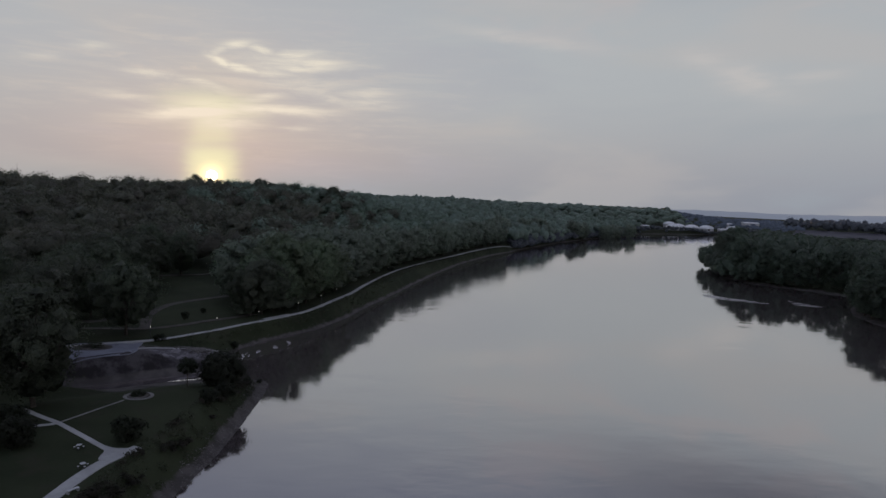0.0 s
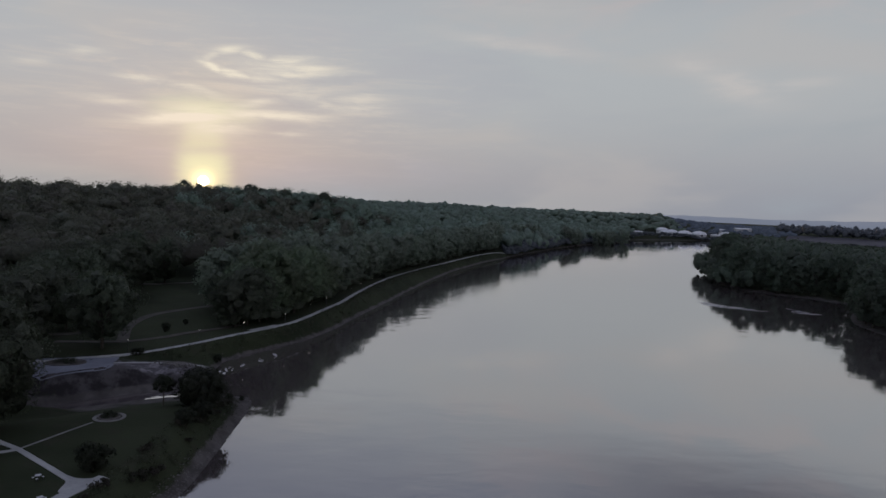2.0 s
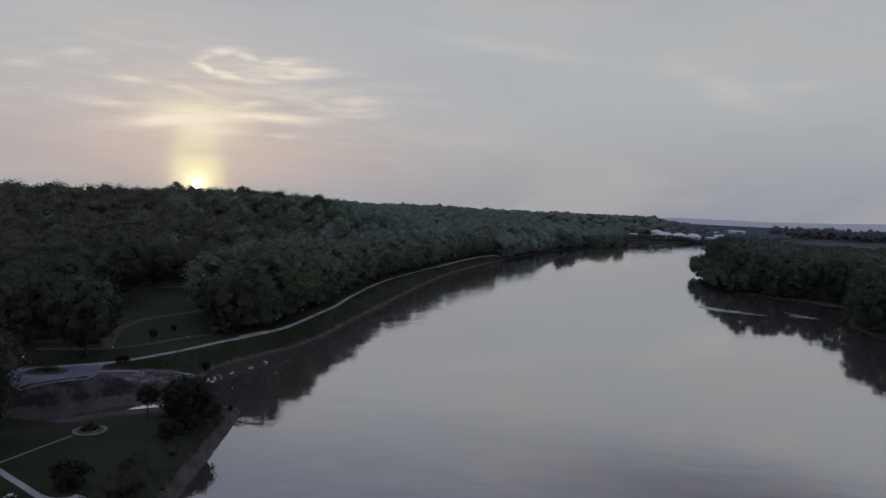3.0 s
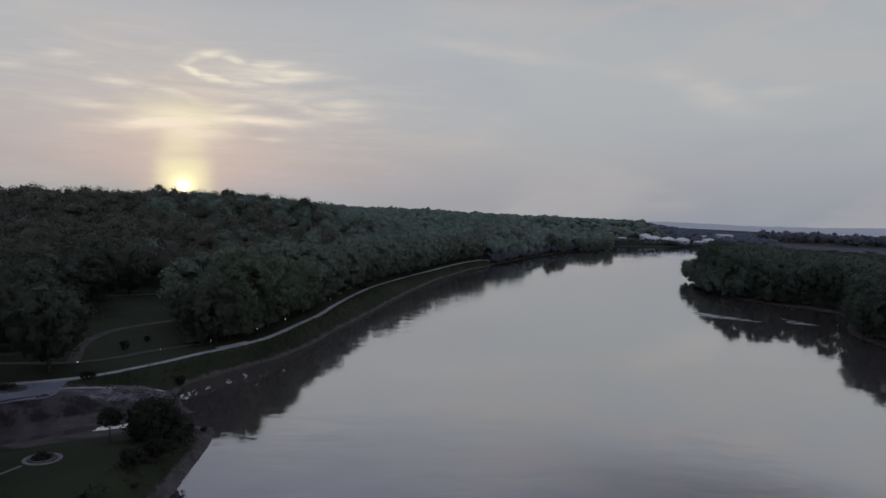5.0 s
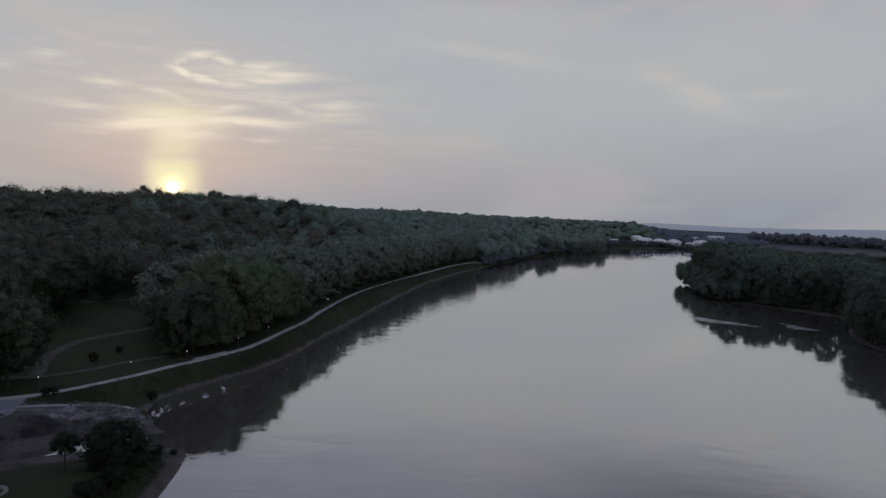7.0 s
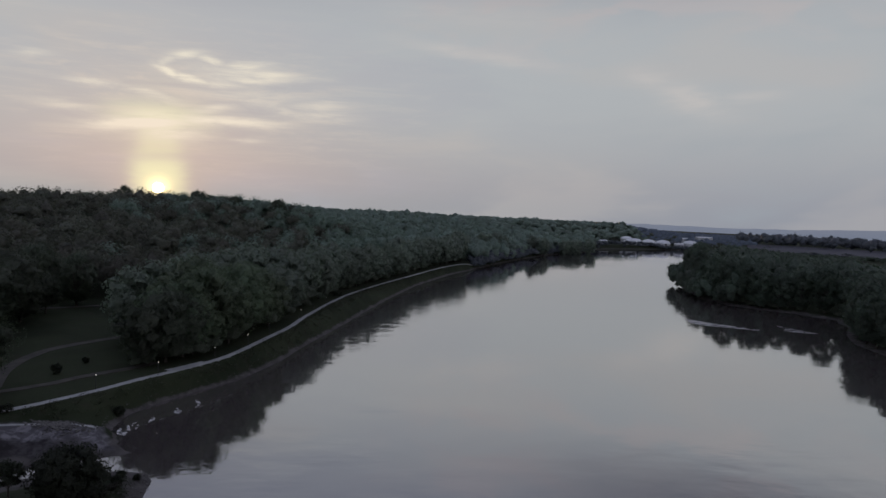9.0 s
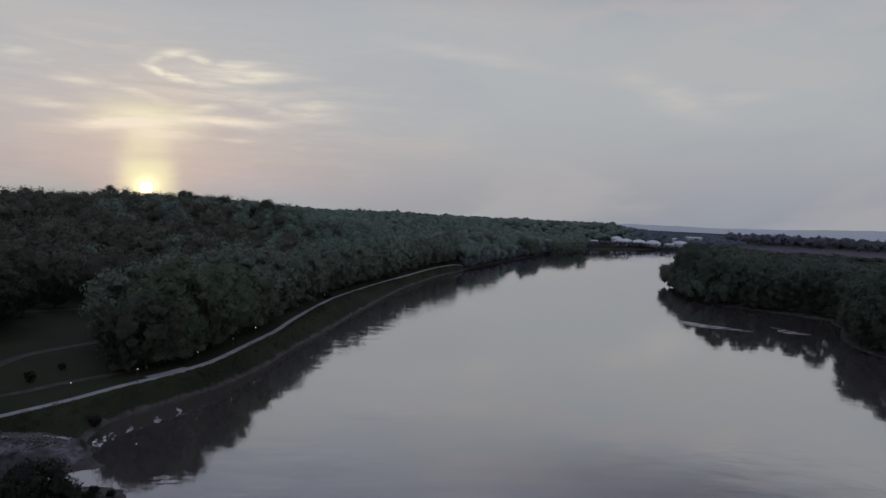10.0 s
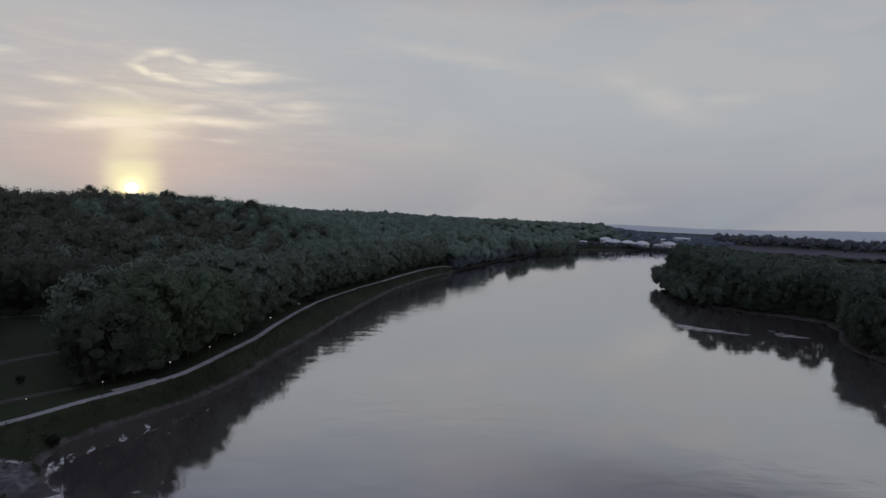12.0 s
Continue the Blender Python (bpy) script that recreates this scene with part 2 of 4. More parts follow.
def ground_build(g, s):
    p = world_place(g)
    sep = g.add("ShaderNodeSeparateXYZ")
    g.put(sep, 0, p)
    z = sep.outputs[2]
    big, mid, fine = g.noise(p, 0.035, 3), g.noise(p, 0.3, 4), g.noise(p, 3.0, 5, 0.7)
    grass = g.mix(g.ramp(big, 0.38, 0.62), (0.021, 0.028, 0.014), (0.039, 0.047, 0.025))
    grass = g.mix(g.ramp(mid, 0.5, 0.72, 0, 0.6), grass, (0.042, 0.038, 0.027))
    grass = g.mix(g.ramp(fine, 0.35, 0.8, 0, 0.5), grass, (0.021, 0.024, 0.013))
    mud = g.mix(g.ramp(mid, 0.35, 0.65), (0.062, 0.056, 0.054), (0.105, 0.096, 0.092))
    edge = g.math("ADD", z, g.math("MULTIPLY", mid, -1.6))
    edge = g.math("SUBTRACT", edge, g.math("MULTIPLY", g.ramp(sep.outputs[1], 150, 140), 0.7))  # the steep bare bank below the park
    # silt and bare earth round the creek mouth
    px = g.math("MULTIPLY", g.math("ADD", sep.outputs[0], 61), 0.055)
    py = g.math("MULTIPLY", g.math("SUBTRACT", g.math("ADD", sep.outputs[1], g.math("MULTIPLY", sep.outputs[0], -0.12)), 157.5), 0.17)
    bare = g.math("ADD", g.math("ADD", g.math("MULTIPLY", px, px), g.math("MULTIPLY", py, py)), g.math("MULTIPLY_ADD", mid, 2.0, -1.0))
    silt = g.mix(g.ramp(g.noise(p, 0.5, 5, 0.65, 0.8), 0.42, 0.66), (0.09, 0.084, 0.092), (0.21, 0.198, 0.212))
    grass = g.mix(g.ramp(bare, 0.6, 1.1), silt, grass)
    # a bare earth slope between the lawn and the creek
    qa, qb = g.math("ADD", sep.outputs[0], 72), g.math("SUBTRACT", sep.outputs[1], 141)
    lo, hi = g.math("MULTIPLY_ADD", qa, 0.9, g.math("MULTIPLY", qb, 0.43)), g.math("MULTIPLY_ADD", qb, 0.9, g.math("MULTIPLY", qa, -0.43))
    lo, hi = g.math("MULTIPLY", lo, 0.045), g.math("MULTIPLY", hi, 0.2)
    slope = g.math("ADD", g.math("ADD", g.math("MULTIPLY", lo, lo), g.math("MULTIPLY", hi, hi)), g.math("MULTIPLY_ADD", mid, 2.2, -1.1))
    grass = g.mix(g.ramp(slope, 0.5, 1.2), g.mix(g.ramp(g.noise(p, 0.22, 5, 0.65), 0.42, 0.62), (0.028, 0.025, 0.026), (0.078, 0.071, 0.074)), grass)
    g.put(s, "Base Color", g.mix(g.ramp(edge, -0.45, 0.15), mud, grass))
    g.put(s, "Roughness", 0.95)
    g.put(s, "Specular IOR Level", 0.15)
    bump(g, s, fine, 0.5, 0.15)


def water_build(g, s):
    p = world_place(g)
    mp = g.add("ShaderNodeMapping")
    g.put(mp, "Vector", p)
    mp.inputs["Scale"].default_value = (0.42, 0.62, 1.0)
    patches = g.ramp(g.noise(p, 0.014, 3, 0.6, 0.5), 0.45, 0.66)
    ripples = g.noise(mp.outputs[0], 0.9, 3, 0.6)
    waves = g.noise(mp.outputs[0], 0.28, 3, 0.55, 0.3)
    swell = g.noise(mp.outputs[0], 0.07, 2)
    # the current runs along the park side, the far side lies slack
    sep = g.add("ShaderNodeSeparateXYZ")
    g.put(sep, 0, p)
    current = g.ramp(g.math("MULTIPLY_ADD", sep.outputs[1], -0.15, sep.outputs[0]), 45, -42)
    rough = g.math("ADD", g.math("MULTIPLY_ADD", patches, 1.0, 0.35), g.math("MULTIPLY", g.math("MULTIPLY", current, g.ramp(sep.outputs[1], 165, 260)), 1.3))
    h = g.math("ADD", g.math("MULTIPLY", g.math("MULTIPLY_ADD", ripples, 0.15, waves), rough), g.math("MULTIPLY", swell, 0.8))
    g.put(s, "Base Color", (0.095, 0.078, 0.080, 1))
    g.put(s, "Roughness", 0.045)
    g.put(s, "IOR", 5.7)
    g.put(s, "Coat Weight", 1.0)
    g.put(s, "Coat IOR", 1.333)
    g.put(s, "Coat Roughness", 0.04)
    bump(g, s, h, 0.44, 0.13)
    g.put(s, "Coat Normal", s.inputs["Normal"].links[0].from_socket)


MAT = {
    "ground": material("ground", ground_build),
    "water": material("river_water", water_build),
    "concrete": surface("path_concrete", (0.33, 0.33, 0.33), (0.43, 0.43, 0.43), 0.25, 4.0, 0.85, 0.2, 0.01),
    "asphalt": surface("plaza_asphalt", (0.15, 0.16, 0.20), (0.20, 0.21, 0.25), 0.2, 3.0, 0.9, 0.2, 0.01),
    "gravel": surface("pale_gravel", (0.15, 0.145, 0.14), (0.23, 0.225, 0.22), 0.5, 5.0),
    "dirt": surface("dirt_track", (0.048, 0.043, 0.036), (0.080, 0.072, 0.060), 0.4, 3.0),
    "rock": surface("bank_rock", (0.085, 0.078, 0.076), (0.15, 0.14, 0.135), 0.6, 5.0),
    "bark": surface("bark", (0.045, 0.036, 0.028), (0.09, 0.075, 0.06), 1.5, 8.0),
    "leaf": foliage("leaves", (0.054, 0.066, 0.047), (0.108, 0.128, 0.086), (0.097, 0.100, 0.077)),
    # paler than the park leaves: first step of distance haze in the colour
    "row_leaf": foliage("row_leaves", (0.090, 0.126, 0.078), (0.156, 0.199, 0.122), (0.144, 0.164, 0.110)),
    # bluish distance haze mixed into the flood plain leaf colour
    "far_haze_leaf": foliage("far_leaves", (0.050, 0.058, 0.066), (0.078, 0.086, 0.094), (0.070, 0.072, 0.084)),
    # paler and bluer still: the leaf colour itself carries far-bank haze
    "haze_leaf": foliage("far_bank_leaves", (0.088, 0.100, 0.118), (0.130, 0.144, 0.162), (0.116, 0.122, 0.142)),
    # base colour lightened to stand for distance haze over the river woods
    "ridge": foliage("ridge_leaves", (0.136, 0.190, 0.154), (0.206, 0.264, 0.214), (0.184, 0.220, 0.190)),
    # tint holds warm glare from the sun side as well as leaf brown
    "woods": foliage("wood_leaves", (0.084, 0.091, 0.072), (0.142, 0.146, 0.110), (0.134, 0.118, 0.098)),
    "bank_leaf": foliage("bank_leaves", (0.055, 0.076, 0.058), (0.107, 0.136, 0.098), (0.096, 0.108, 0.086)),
    # farthest row trees, with more haze lightening painted into the leaves
    "row_haze": foliage("far_row_leaves", (0.143, 0.179, 0.146), (0.222, 0.258, 0.204), (0.197, 0.215, 0.181)),
    "bush": foliage("bush_leaves", (0.022, 0.028, 0.018), (0.042, 0.050, 0.030), (0.036, 0.038, 0.028)),
    "thicket": foliage("thicket_leaves", (0.024, 0.025, 0.018), (0.046, 0.044, 0.032), (0.050, 0.036, 0.030)),
    "white": surface("white_roof", (0.66, 0.67, 0.70), (0.80, 0.80, 0.82), 0.08, 0.8, 0.6, 0.05, 0.02),
    "wall": surface("pale_wall", (0.42, 0.43, 0.45), (0.52, 0.52, 0.54), 0.1, 0.9, 0.8, 0.05, 0.02),
    "steel": surface("dark_steel", (0.03, 0.03, 0.032), (0.05, 0.05, 0.052), 2.0, 12.0, 0.5, 0.05, 0.003),
    "hedge": foliage("weeds", (0.040, 0.050, 0.032), (0.074, 0.082, 0.050), (0.076, 0.072, 0.052)),
    "field": surface("bare_field", (0.046, 0.044, 0.060), (0.068, 0.065, 0.086), 0.01, 0.12),
}


def lamp_build(g, s):
    g.put(s, "Base Color", (0.9, 0.9, 0.85, 1))
    g.put(s, "Emission Color", (1.0, 0.93, 0.82, 1))
    g.put(s, "Emission Strength", 1.2)


MAT["lamp"] = material("lamp_glass", lamp_build)


# ---- plan ----
LEFT_SHORE = [(-34, -700), (-36, -100), (-37, 40), (-37.6, 86), (-36.9, 100), (-37.4, 118), (-38.5, 134), (-39.2, 139.5),
              (-41.2, 142.4), (-44.5, 143.3), (-48.2, 143.6), (-55, 142.0), (-63, 138.2), (-75, 130), (-95, 120), (-130, 117),
              (-130, 120.5), (-96, 123.5), (-77.5, 132.8), (-66, 142.2), (-57, 146.4), (-51, 148.4), (-47.2, 150.2), (-47.0, 151.0),
              (-48.8, 152.2), (-53, 156.8), (-55, 160), (-56, 164.5), (-56.3, 171), (-52, 182), (-46.6, 190.3), (-40.6, 200),
              (-36.9, 211), (-33.6, 222.5), (-31.4, 235.5), (-28.6, 249), (-23.8, 269), (-14.9, 313), (-4, 361),
              (12, 423), (38.8, 498), (80, 590), (128, 690), (190, 800), (270, 900), (296, 975), (345, 1030), (420, 1072),
              (520, 1112), (600, 1135), (760, 1080), (1000, 900), (3600, 700)]
RIGHT_SHORE = [(150, -700), (172, -100), (176, 120), (181, 220), (182, 255), (186, 275), (197, 293), (215, 315), (223, 338), (215, 354), (200, 366),
               (191, 382), (188, 405), (198, 445), (215, 500), (272, 610), (338, 720), (430, 830), (540, 960), (620, 1020), (740, 990), (960, 840), (3700, 640)]
PATH = [(-120, 136), (-96, 143), (-84, 148.7), (-76.6, 153.4), (-71.0, 158.1), (-63.6, 168.4), (-60.3, 174.2), (-57.3, 179.8),
        (-52.5, 187.4), (-47.3, 196.9), (-43.8, 206.3), (-39.2, 228.7), (-35.9, 246.2), (-33.3, 271), (-25.2, 321),
        (-11.8, 368), (5.8, 420), (34.5, 500), (61, 552)]


def seg_dist(px, py, line):
    """Distance to a polyline, for arrays."""
    best = np.full(px.shape, 1e9)
    for (ax, ay), (bx, by) in zip(line, line[1:]):
        dx, dy = bx - ax, by - ay
        u = np.clip(((px - ax) * dx + (py - ay) * dy) / (dx * dx + dy * dy), 0, 1)
        best = np.minimum(best, np.hypot(px - ax - u * dx, py - ay - u * dy))
    return best


def inside(px, py, poly):
    r = np.zeros(px.shape, bool)
    for (ax, ay), (bx, by) in zip(poly, poly[1:] + poly[:1]):
        if ay != by:
            r ^= ((ay > py) != (by > py)) & (px < (bx - ax) * (py - ay) / (by - ay) + ax)
    return r


CREEK_WALK = [(-75.4, 149.2), (-71.5, 151.2), (-67.9, 152.7), (-64, 154.0), (-60.4, 155.1), (-57.8, 155.7), (-55.4, 155.9)]
LEFT_LAND = LEFT_SHORE + [(6000, 700), (6000, 9000), (-6000, 9000), (-6000, -700)]
RIGHT_LAND = RIGHT_SHORE + [(6000, 640), (6000, -700)]


def smooth(x, a, b):
    t = np.clip((x - a) / (b - a), 0, 1)
    return t * t * (3 - 2 * t)


def wavy(px, py, size, seed=0.0):
    """Cheap smooth unevenness, about -1 to 1."""
    a, b = px / size + seed, py / size - seed * 1.7
    return (np.sin(1.7 * a + 0.6 * b + 1.3) * np.cos(1.1 * b - 0.7 * a) + 0.6 * np.sin(2.9 * a - 1.9 * b + 0.4) + 0.35 * np.cos(4.3 * b + 3.7 * a)) / 1.95


def height(px, py):
    """Height of the ground over the river, for arrays."""
    px, py = np.asarray(px, float), np.asarray(py, float)
    dl, dr = seg_dist(px, py, LEFT_SHORE), seg_dist(px, py, RIGHT_SHORE)
    il, ir = inside(px, py, LEFT_LAND), inside(px, py, RIGHT_LAND)
    bank = 5.2 * smooth(dl, -0.4, 6.2) + 0.8 * smooth(dl, 8, 40) + 1.6 * smooth(dl, 45, 90)
    low_spit = 1 - smooth(np.hypot((px + 57) / 1.25, py - 153), 6, 14)
    bank = bank * (1 - 0.55 * low_spit * (py > 138))
    # the lawn falls away towards the creek
    side = py - np.interp(px, [-130, -95, -76, -64, -56, -48], [118.7, 120.7, 128.2, 137.3, 142.0, 145.6])
    dip = np.where(side < 0, 1 - smooth(-side, 3, 29), 1 - smooth(side, 2, 8)) * smooth(px, -86, -66) * (1 - smooth(px, -43, -38))
    bank = bank * (1 - 0.84 * dip)
    crest = np.interp(py, [-700, 0, 300, 650, 900, 1500, 2200, 5000], [24, 27, 30, 32, 23, 20, 18, 16])
    crest = crest + 12 * np.exp(-((px + 100) / 65) ** 2 - ((py - 605) / 90) ** 2) - 4 * smooth(-px, 215, 290)
    bluff = (crest + 2.0 * wavy(px, py, 70)) * smooth(dl, 62, 330) * (1 - smooth(px - 0.25 * py, 120, 420) * (py > 900))
    bluff = bluff + 4.5 * np.exp(-((px + 95) / 42) ** 2 - ((py - 600) / 60) ** 2) + 5 * np.exp(-((px + 105) / 70) ** 2 - ((py - 610) / 80) ** 2)
    left = bank + bluff + 0.15 * wavy(px, py, 6, 2.0) * smooth(dl, 4, 15)
    # a level bench under the river path
    bench = (1 - smooth(seg_dist(px, py, PATH[3:]), 1.3, 3.4)) * (1 - smooth(py, 530, 565))
    left = left * (1 - bench) + 5.25 * bench
    walk_bench = 1 - smooth(seg_dist(px, py, CREEK_WALK), 0.9, 4.5)
    left = left * (1 - walk_bench) + np.interp(px, [-75, -60, -55], [4.6, 3.5, 2.6]) * walk_bench
    right = 0.45 * smooth(dr, -0.6, 2.5) + 1.55 * smooth(dr, 6, 11) + 1.5 * smooth(dr, 14, 30) + 0.25 * wavy(px, py, 14)
    bed = -2.5 * smooth(np.minimum(dl, dr), -0.5, 8) - 0.05
    return np.where(il, left, np.where(ir, right, bed))


def zat(x, y):
    return float(height(np.array([x]), np.array([y]))[0])


# ---- mesh helpers ----
def mesh_np(name, verts, faces, mat, smooth_faces=False, normals=None, tree=None):
    """A mesh from arrays: verts n x 3, faces m x 3 or m x 4; normals and a tree's own random tint for each vert."""
    verts, faces = np.asarray(verts, np.float32), np.asarray(faces, np.int32)
    me = bpy.data.meshes.new(name)
    k = faces.shape[1]
    me.vertices.add(len(verts))
    me.vertices.foreach_set("co", verts.ravel())
    me.loops.add(faces.size)
    me.loops.foreach_set("vertex_index", faces.ravel())
    me.polygons.add(len(faces))
    me.polygons.foreach_set("loop_start", np.arange(0, faces.size, k, dtype=np.int32))
    me.polygons.foreach_set("use_smooth", np.full(len(faces), smooth_faces))
    me.update(calc_edges=True)
    if normals is not None:
        free = me.attributes.new("custom_normal", "FLOAT_VECTOR", "POINT")
        free.data.foreach_set("vector", np.asarray(normals, np.float32).ravel())
    if tree is not None:
        own = me.attributes.new("tree", "FLOAT", "POINT")
        own.data.foreach_set("value", np.asarray(tree, np.float32).ravel())
    me.materials.append(mat)
    return me


def part(name, bm, mat, parent, label="", smooth_faces=False):
    """Links a bmesh as one mesh object under a thing."""
    me = bpy.data.meshes.new(name)
    bm.to_mesh(me)
    bm.free()
    me.materials.append(mat)
    if smooth_faces:
        me.polygons.foreach_set("use_smooth", [True] * len(me.polygons))
    return hang(name, me, parent, label)


def hang(name, me, parent, label=""):
    ob = new(name, me)
    ob.parent = parent
    if label:
        ob["label"] = label
    return ob


def thing(name, place, label, category, group="", kind=""):
    ob = new(name)
    ob.empty_display_size = 0.2
    ob.matrix_basis = Matrix.Translation(place)
    return tagged(ob, label, category, group, kind)


def box(bm, cx, cy, cz, sx, sy, sz, turn=0.0):
    bmesh.ops.create_cube(bm, size=1, matrix=pose(cx, cy, cz, 0, 0, turn) @ Matrix.Diagonal((sx, sy, sz, 1)))


def rod(bm, a, b, r0, r1, sides=8):
    a, b = Vector(a), Vector(b)
    m = Matrix.Translation((a + b) / 2) @ (b - a).to_track_quat("Z", "Y").to_matrix().to_4x4()
    bmesh.ops.create_cone(bm, cap_ends=True, segments=sides, radius1=r0, radius2=r1, depth=(b - a).length, matrix=m)


def curve_points(line, step):
    """A smooth line through the points, at even steps."""
    p = np.array(line, float)
    out = []
    for i in range(len(p) - 1):
        a, b, c, d = p[max(i - 1, 0)], p[i], p[i + 1], p[min(i + 2, len(p) - 1)]
        n = max(2, int(np.hypot(*(c - b)) / step))
        for u in np.arange(n) / n:
            out.append(0.5 * (2 * b + (c - a) * u + (2 * a - 5 * b + 4 * c - d) * u * u + (3 * b - a - 3 * c + d) * u**3))
    return np.array(out + [p[-1]])


def ribbon(name, line, width, mat, lift=0.07, step=2.0, label="", category="path", kind="structure"):
    """A slab of paving that follows the ground."""
    c = curve_points(line, step)
    tan = np.gradient(c, axis=0)
    side = np.stack([tan[:, 1], -tan[:, 0]], 1) / np.hypot(*tan.T)[:, None]
    w = width * 0.5
    rows = [c - side * (w + 0.05), c - side * w, c, c + side * w, c + side * (w + 0.05)]
    z = np.max([height(r[:, 0], r[:, 1]) for r in rows], axis=0)
    z = np.convolve(np.pad(z, 2, mode="edge"), np.ones(5) / 5, "valid")
    z = np.maximum(z, np.max([height(r[:, 0], r[:, 1]) for r in rows], axis=0) - 0.02)
    drops = (-0.35, 0.0, 0.01, 0.0, -0.35)
    verts = np.concatenate([np.column_stack([r, z + lift + d]) for r, d in zip(rows, drops)])
    n = len(c)
    faces = [(k * n + i, (k + 1) * n + i, (k + 1) * n + i + 1, k * n + i + 1) for k in range(4) for i in range(n - 1)]
    ob = new(name, mesh_np(name, verts, faces, mat))
    return tagged(ob, label, category, "", kind)


# ---- ground and water ----
def steps(*stretches):
    out = []
    for a, b, s in stretches:
        out.append(np.linspace(a, b, max(1, int(round((b - a) / s))), endpoint=False))
    return np.concatenate(out + [[stretches[-1][1]]])


def build_ground():
    xs = steps((-4600, -1000, 400), (-1000, -400, 50), (-400, -130, 9), (-130, -22, 1.4), (-22, 140, 3.2), (140, 220, 3), (220, 700, 20), (700, 1500, 80), (1500, 4600, 310))
    ys = steps((-700, 40, 40), (40, 70, 4), (70, 270, 1.4), (270, 570, 3), (570, 1100, 12), (1100, 2000, 60), (2000, 4880, 160))
    gx, gy = np.meshgrid(xs, ys)
    z = height(gx.ravel(), gy.ravel())
    verts = np.column_stack([gx.ravel(), gy.ravel(), z])
    nx, ny = len(xs), len(ys)
    i = (np.arange(ny - 1)[:, None] * nx + np.arange(nx - 1)).ravel()
    faces = np.column_stack([i, i + 1, i + nx + 1, i + nx])
    tagged(new("ground", mesh_np("ground", verts, faces, MAT["ground"], True)), "grassy river bank, park lawn and wooded bluff ground", "ground", "", "structure")
    v = [(-4600, -700, 0), (4600, -700, 0), (4600, 1500, 0), (-4600, 1500, 0)]
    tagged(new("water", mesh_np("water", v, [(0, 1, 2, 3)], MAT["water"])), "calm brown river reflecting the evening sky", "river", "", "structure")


build_ground()

# ---- trees ----
def unit_lump():
    bm = bmesh.new()
    bmesh.ops.create_icosphere(bm, subdivisions=1, radius=1)
    v, f = np.array([v.co for v in bm.verts]), np.array([[v.index for v in f.verts] for f in bm.faces])
    bm.free()
    return v, f


LUMP, LUMP_FACES = unit_lump()


def leaf_cloud(rng, centres, radii, count, size, flat=0.75):
    """Small leaf sprays scattered over clumps, denser at the outside; arrays of verts, quads and normals that follow the crown."""
    pick = rng.choice(len(centres), count, p=radii**2 / (radii**2).sum())
    d = rng.normal(size=(count, 3))
    d /= np.linalg.norm(d, axis=1)[:, None]
    d[:, 2] = np.where(d[:, 2] < -0.75, -d[:, 2], d[:, 2])
    r = radii[pick] * rng.uniform(0.66, 1.10, count)
    c = centres[pick] + d * r[:, None] * np.array([1, 1, flat])
    nrm = d + rng.normal(scale=0.4, size=(count, 3))
    nrm /= np.linalg.norm(nrm, axis=1)[:, None]
    out = c - centres.mean(0)
    out /= np.linalg.norm(out, axis=1)[:, None] + 1e-6
    swell = 0.3 * d + 1.0 * out + 0.45 * nrm
    swell /= np.linalg.norm(swell, axis=1)[:, None]
    a = np.cross(nrm, rng.normal(size=(count, 3)))
    a /= np.linalg.norm(a, axis=1)[:, None]
    b = np.cross(nrm, a)
    s = (size * rng.uniform(0.6, 1.35, count))[:, None]
    v = np.stack([c - a * s * 0.5, c - b * s * 0.32 - nrm * s * 0.06, c + a * s * 0.5, c + b * s * 0.32 - nrm * s * 0.06], 1)
    return v.reshape(-1, 3), np.arange(4 * count).reshape(-1, 4), np.repeat(swell, 4, 0)


def crown_clumps(rng, tall, wide, base, n, droop=0.0):
    """Centres and radii of the clumps of a crown that reaches from base to tall."""
    mid, half = (tall + base) / 2, (tall - base) / 2
    out, rad = [], []
    for k in range(n):
        u = (k + 0.5) / n
        ph = k * 2.39996 + rng.uniform(-0.4, 0.4)
        zz = 1 - 2 * u
        ring = math.sqrt(1 - zz * zz) * rng.uniform(0.5, 0.86)
        r = wide / 2 * rng.uniform(0.30, 0.48)
        zz = zz * 0.8 - droop * ring * ring
        out.append((math.cos(ph) * ring * wide / 2, math.sin(ph) * ring * wide / 2, mid + zz * half))
        rad.append(min(r, half * 0.6))
    out.append((0, 0, mid + 0.1 * half))
    rad.append(wide * 0.27)
    return np.array(out), np.array(rad)


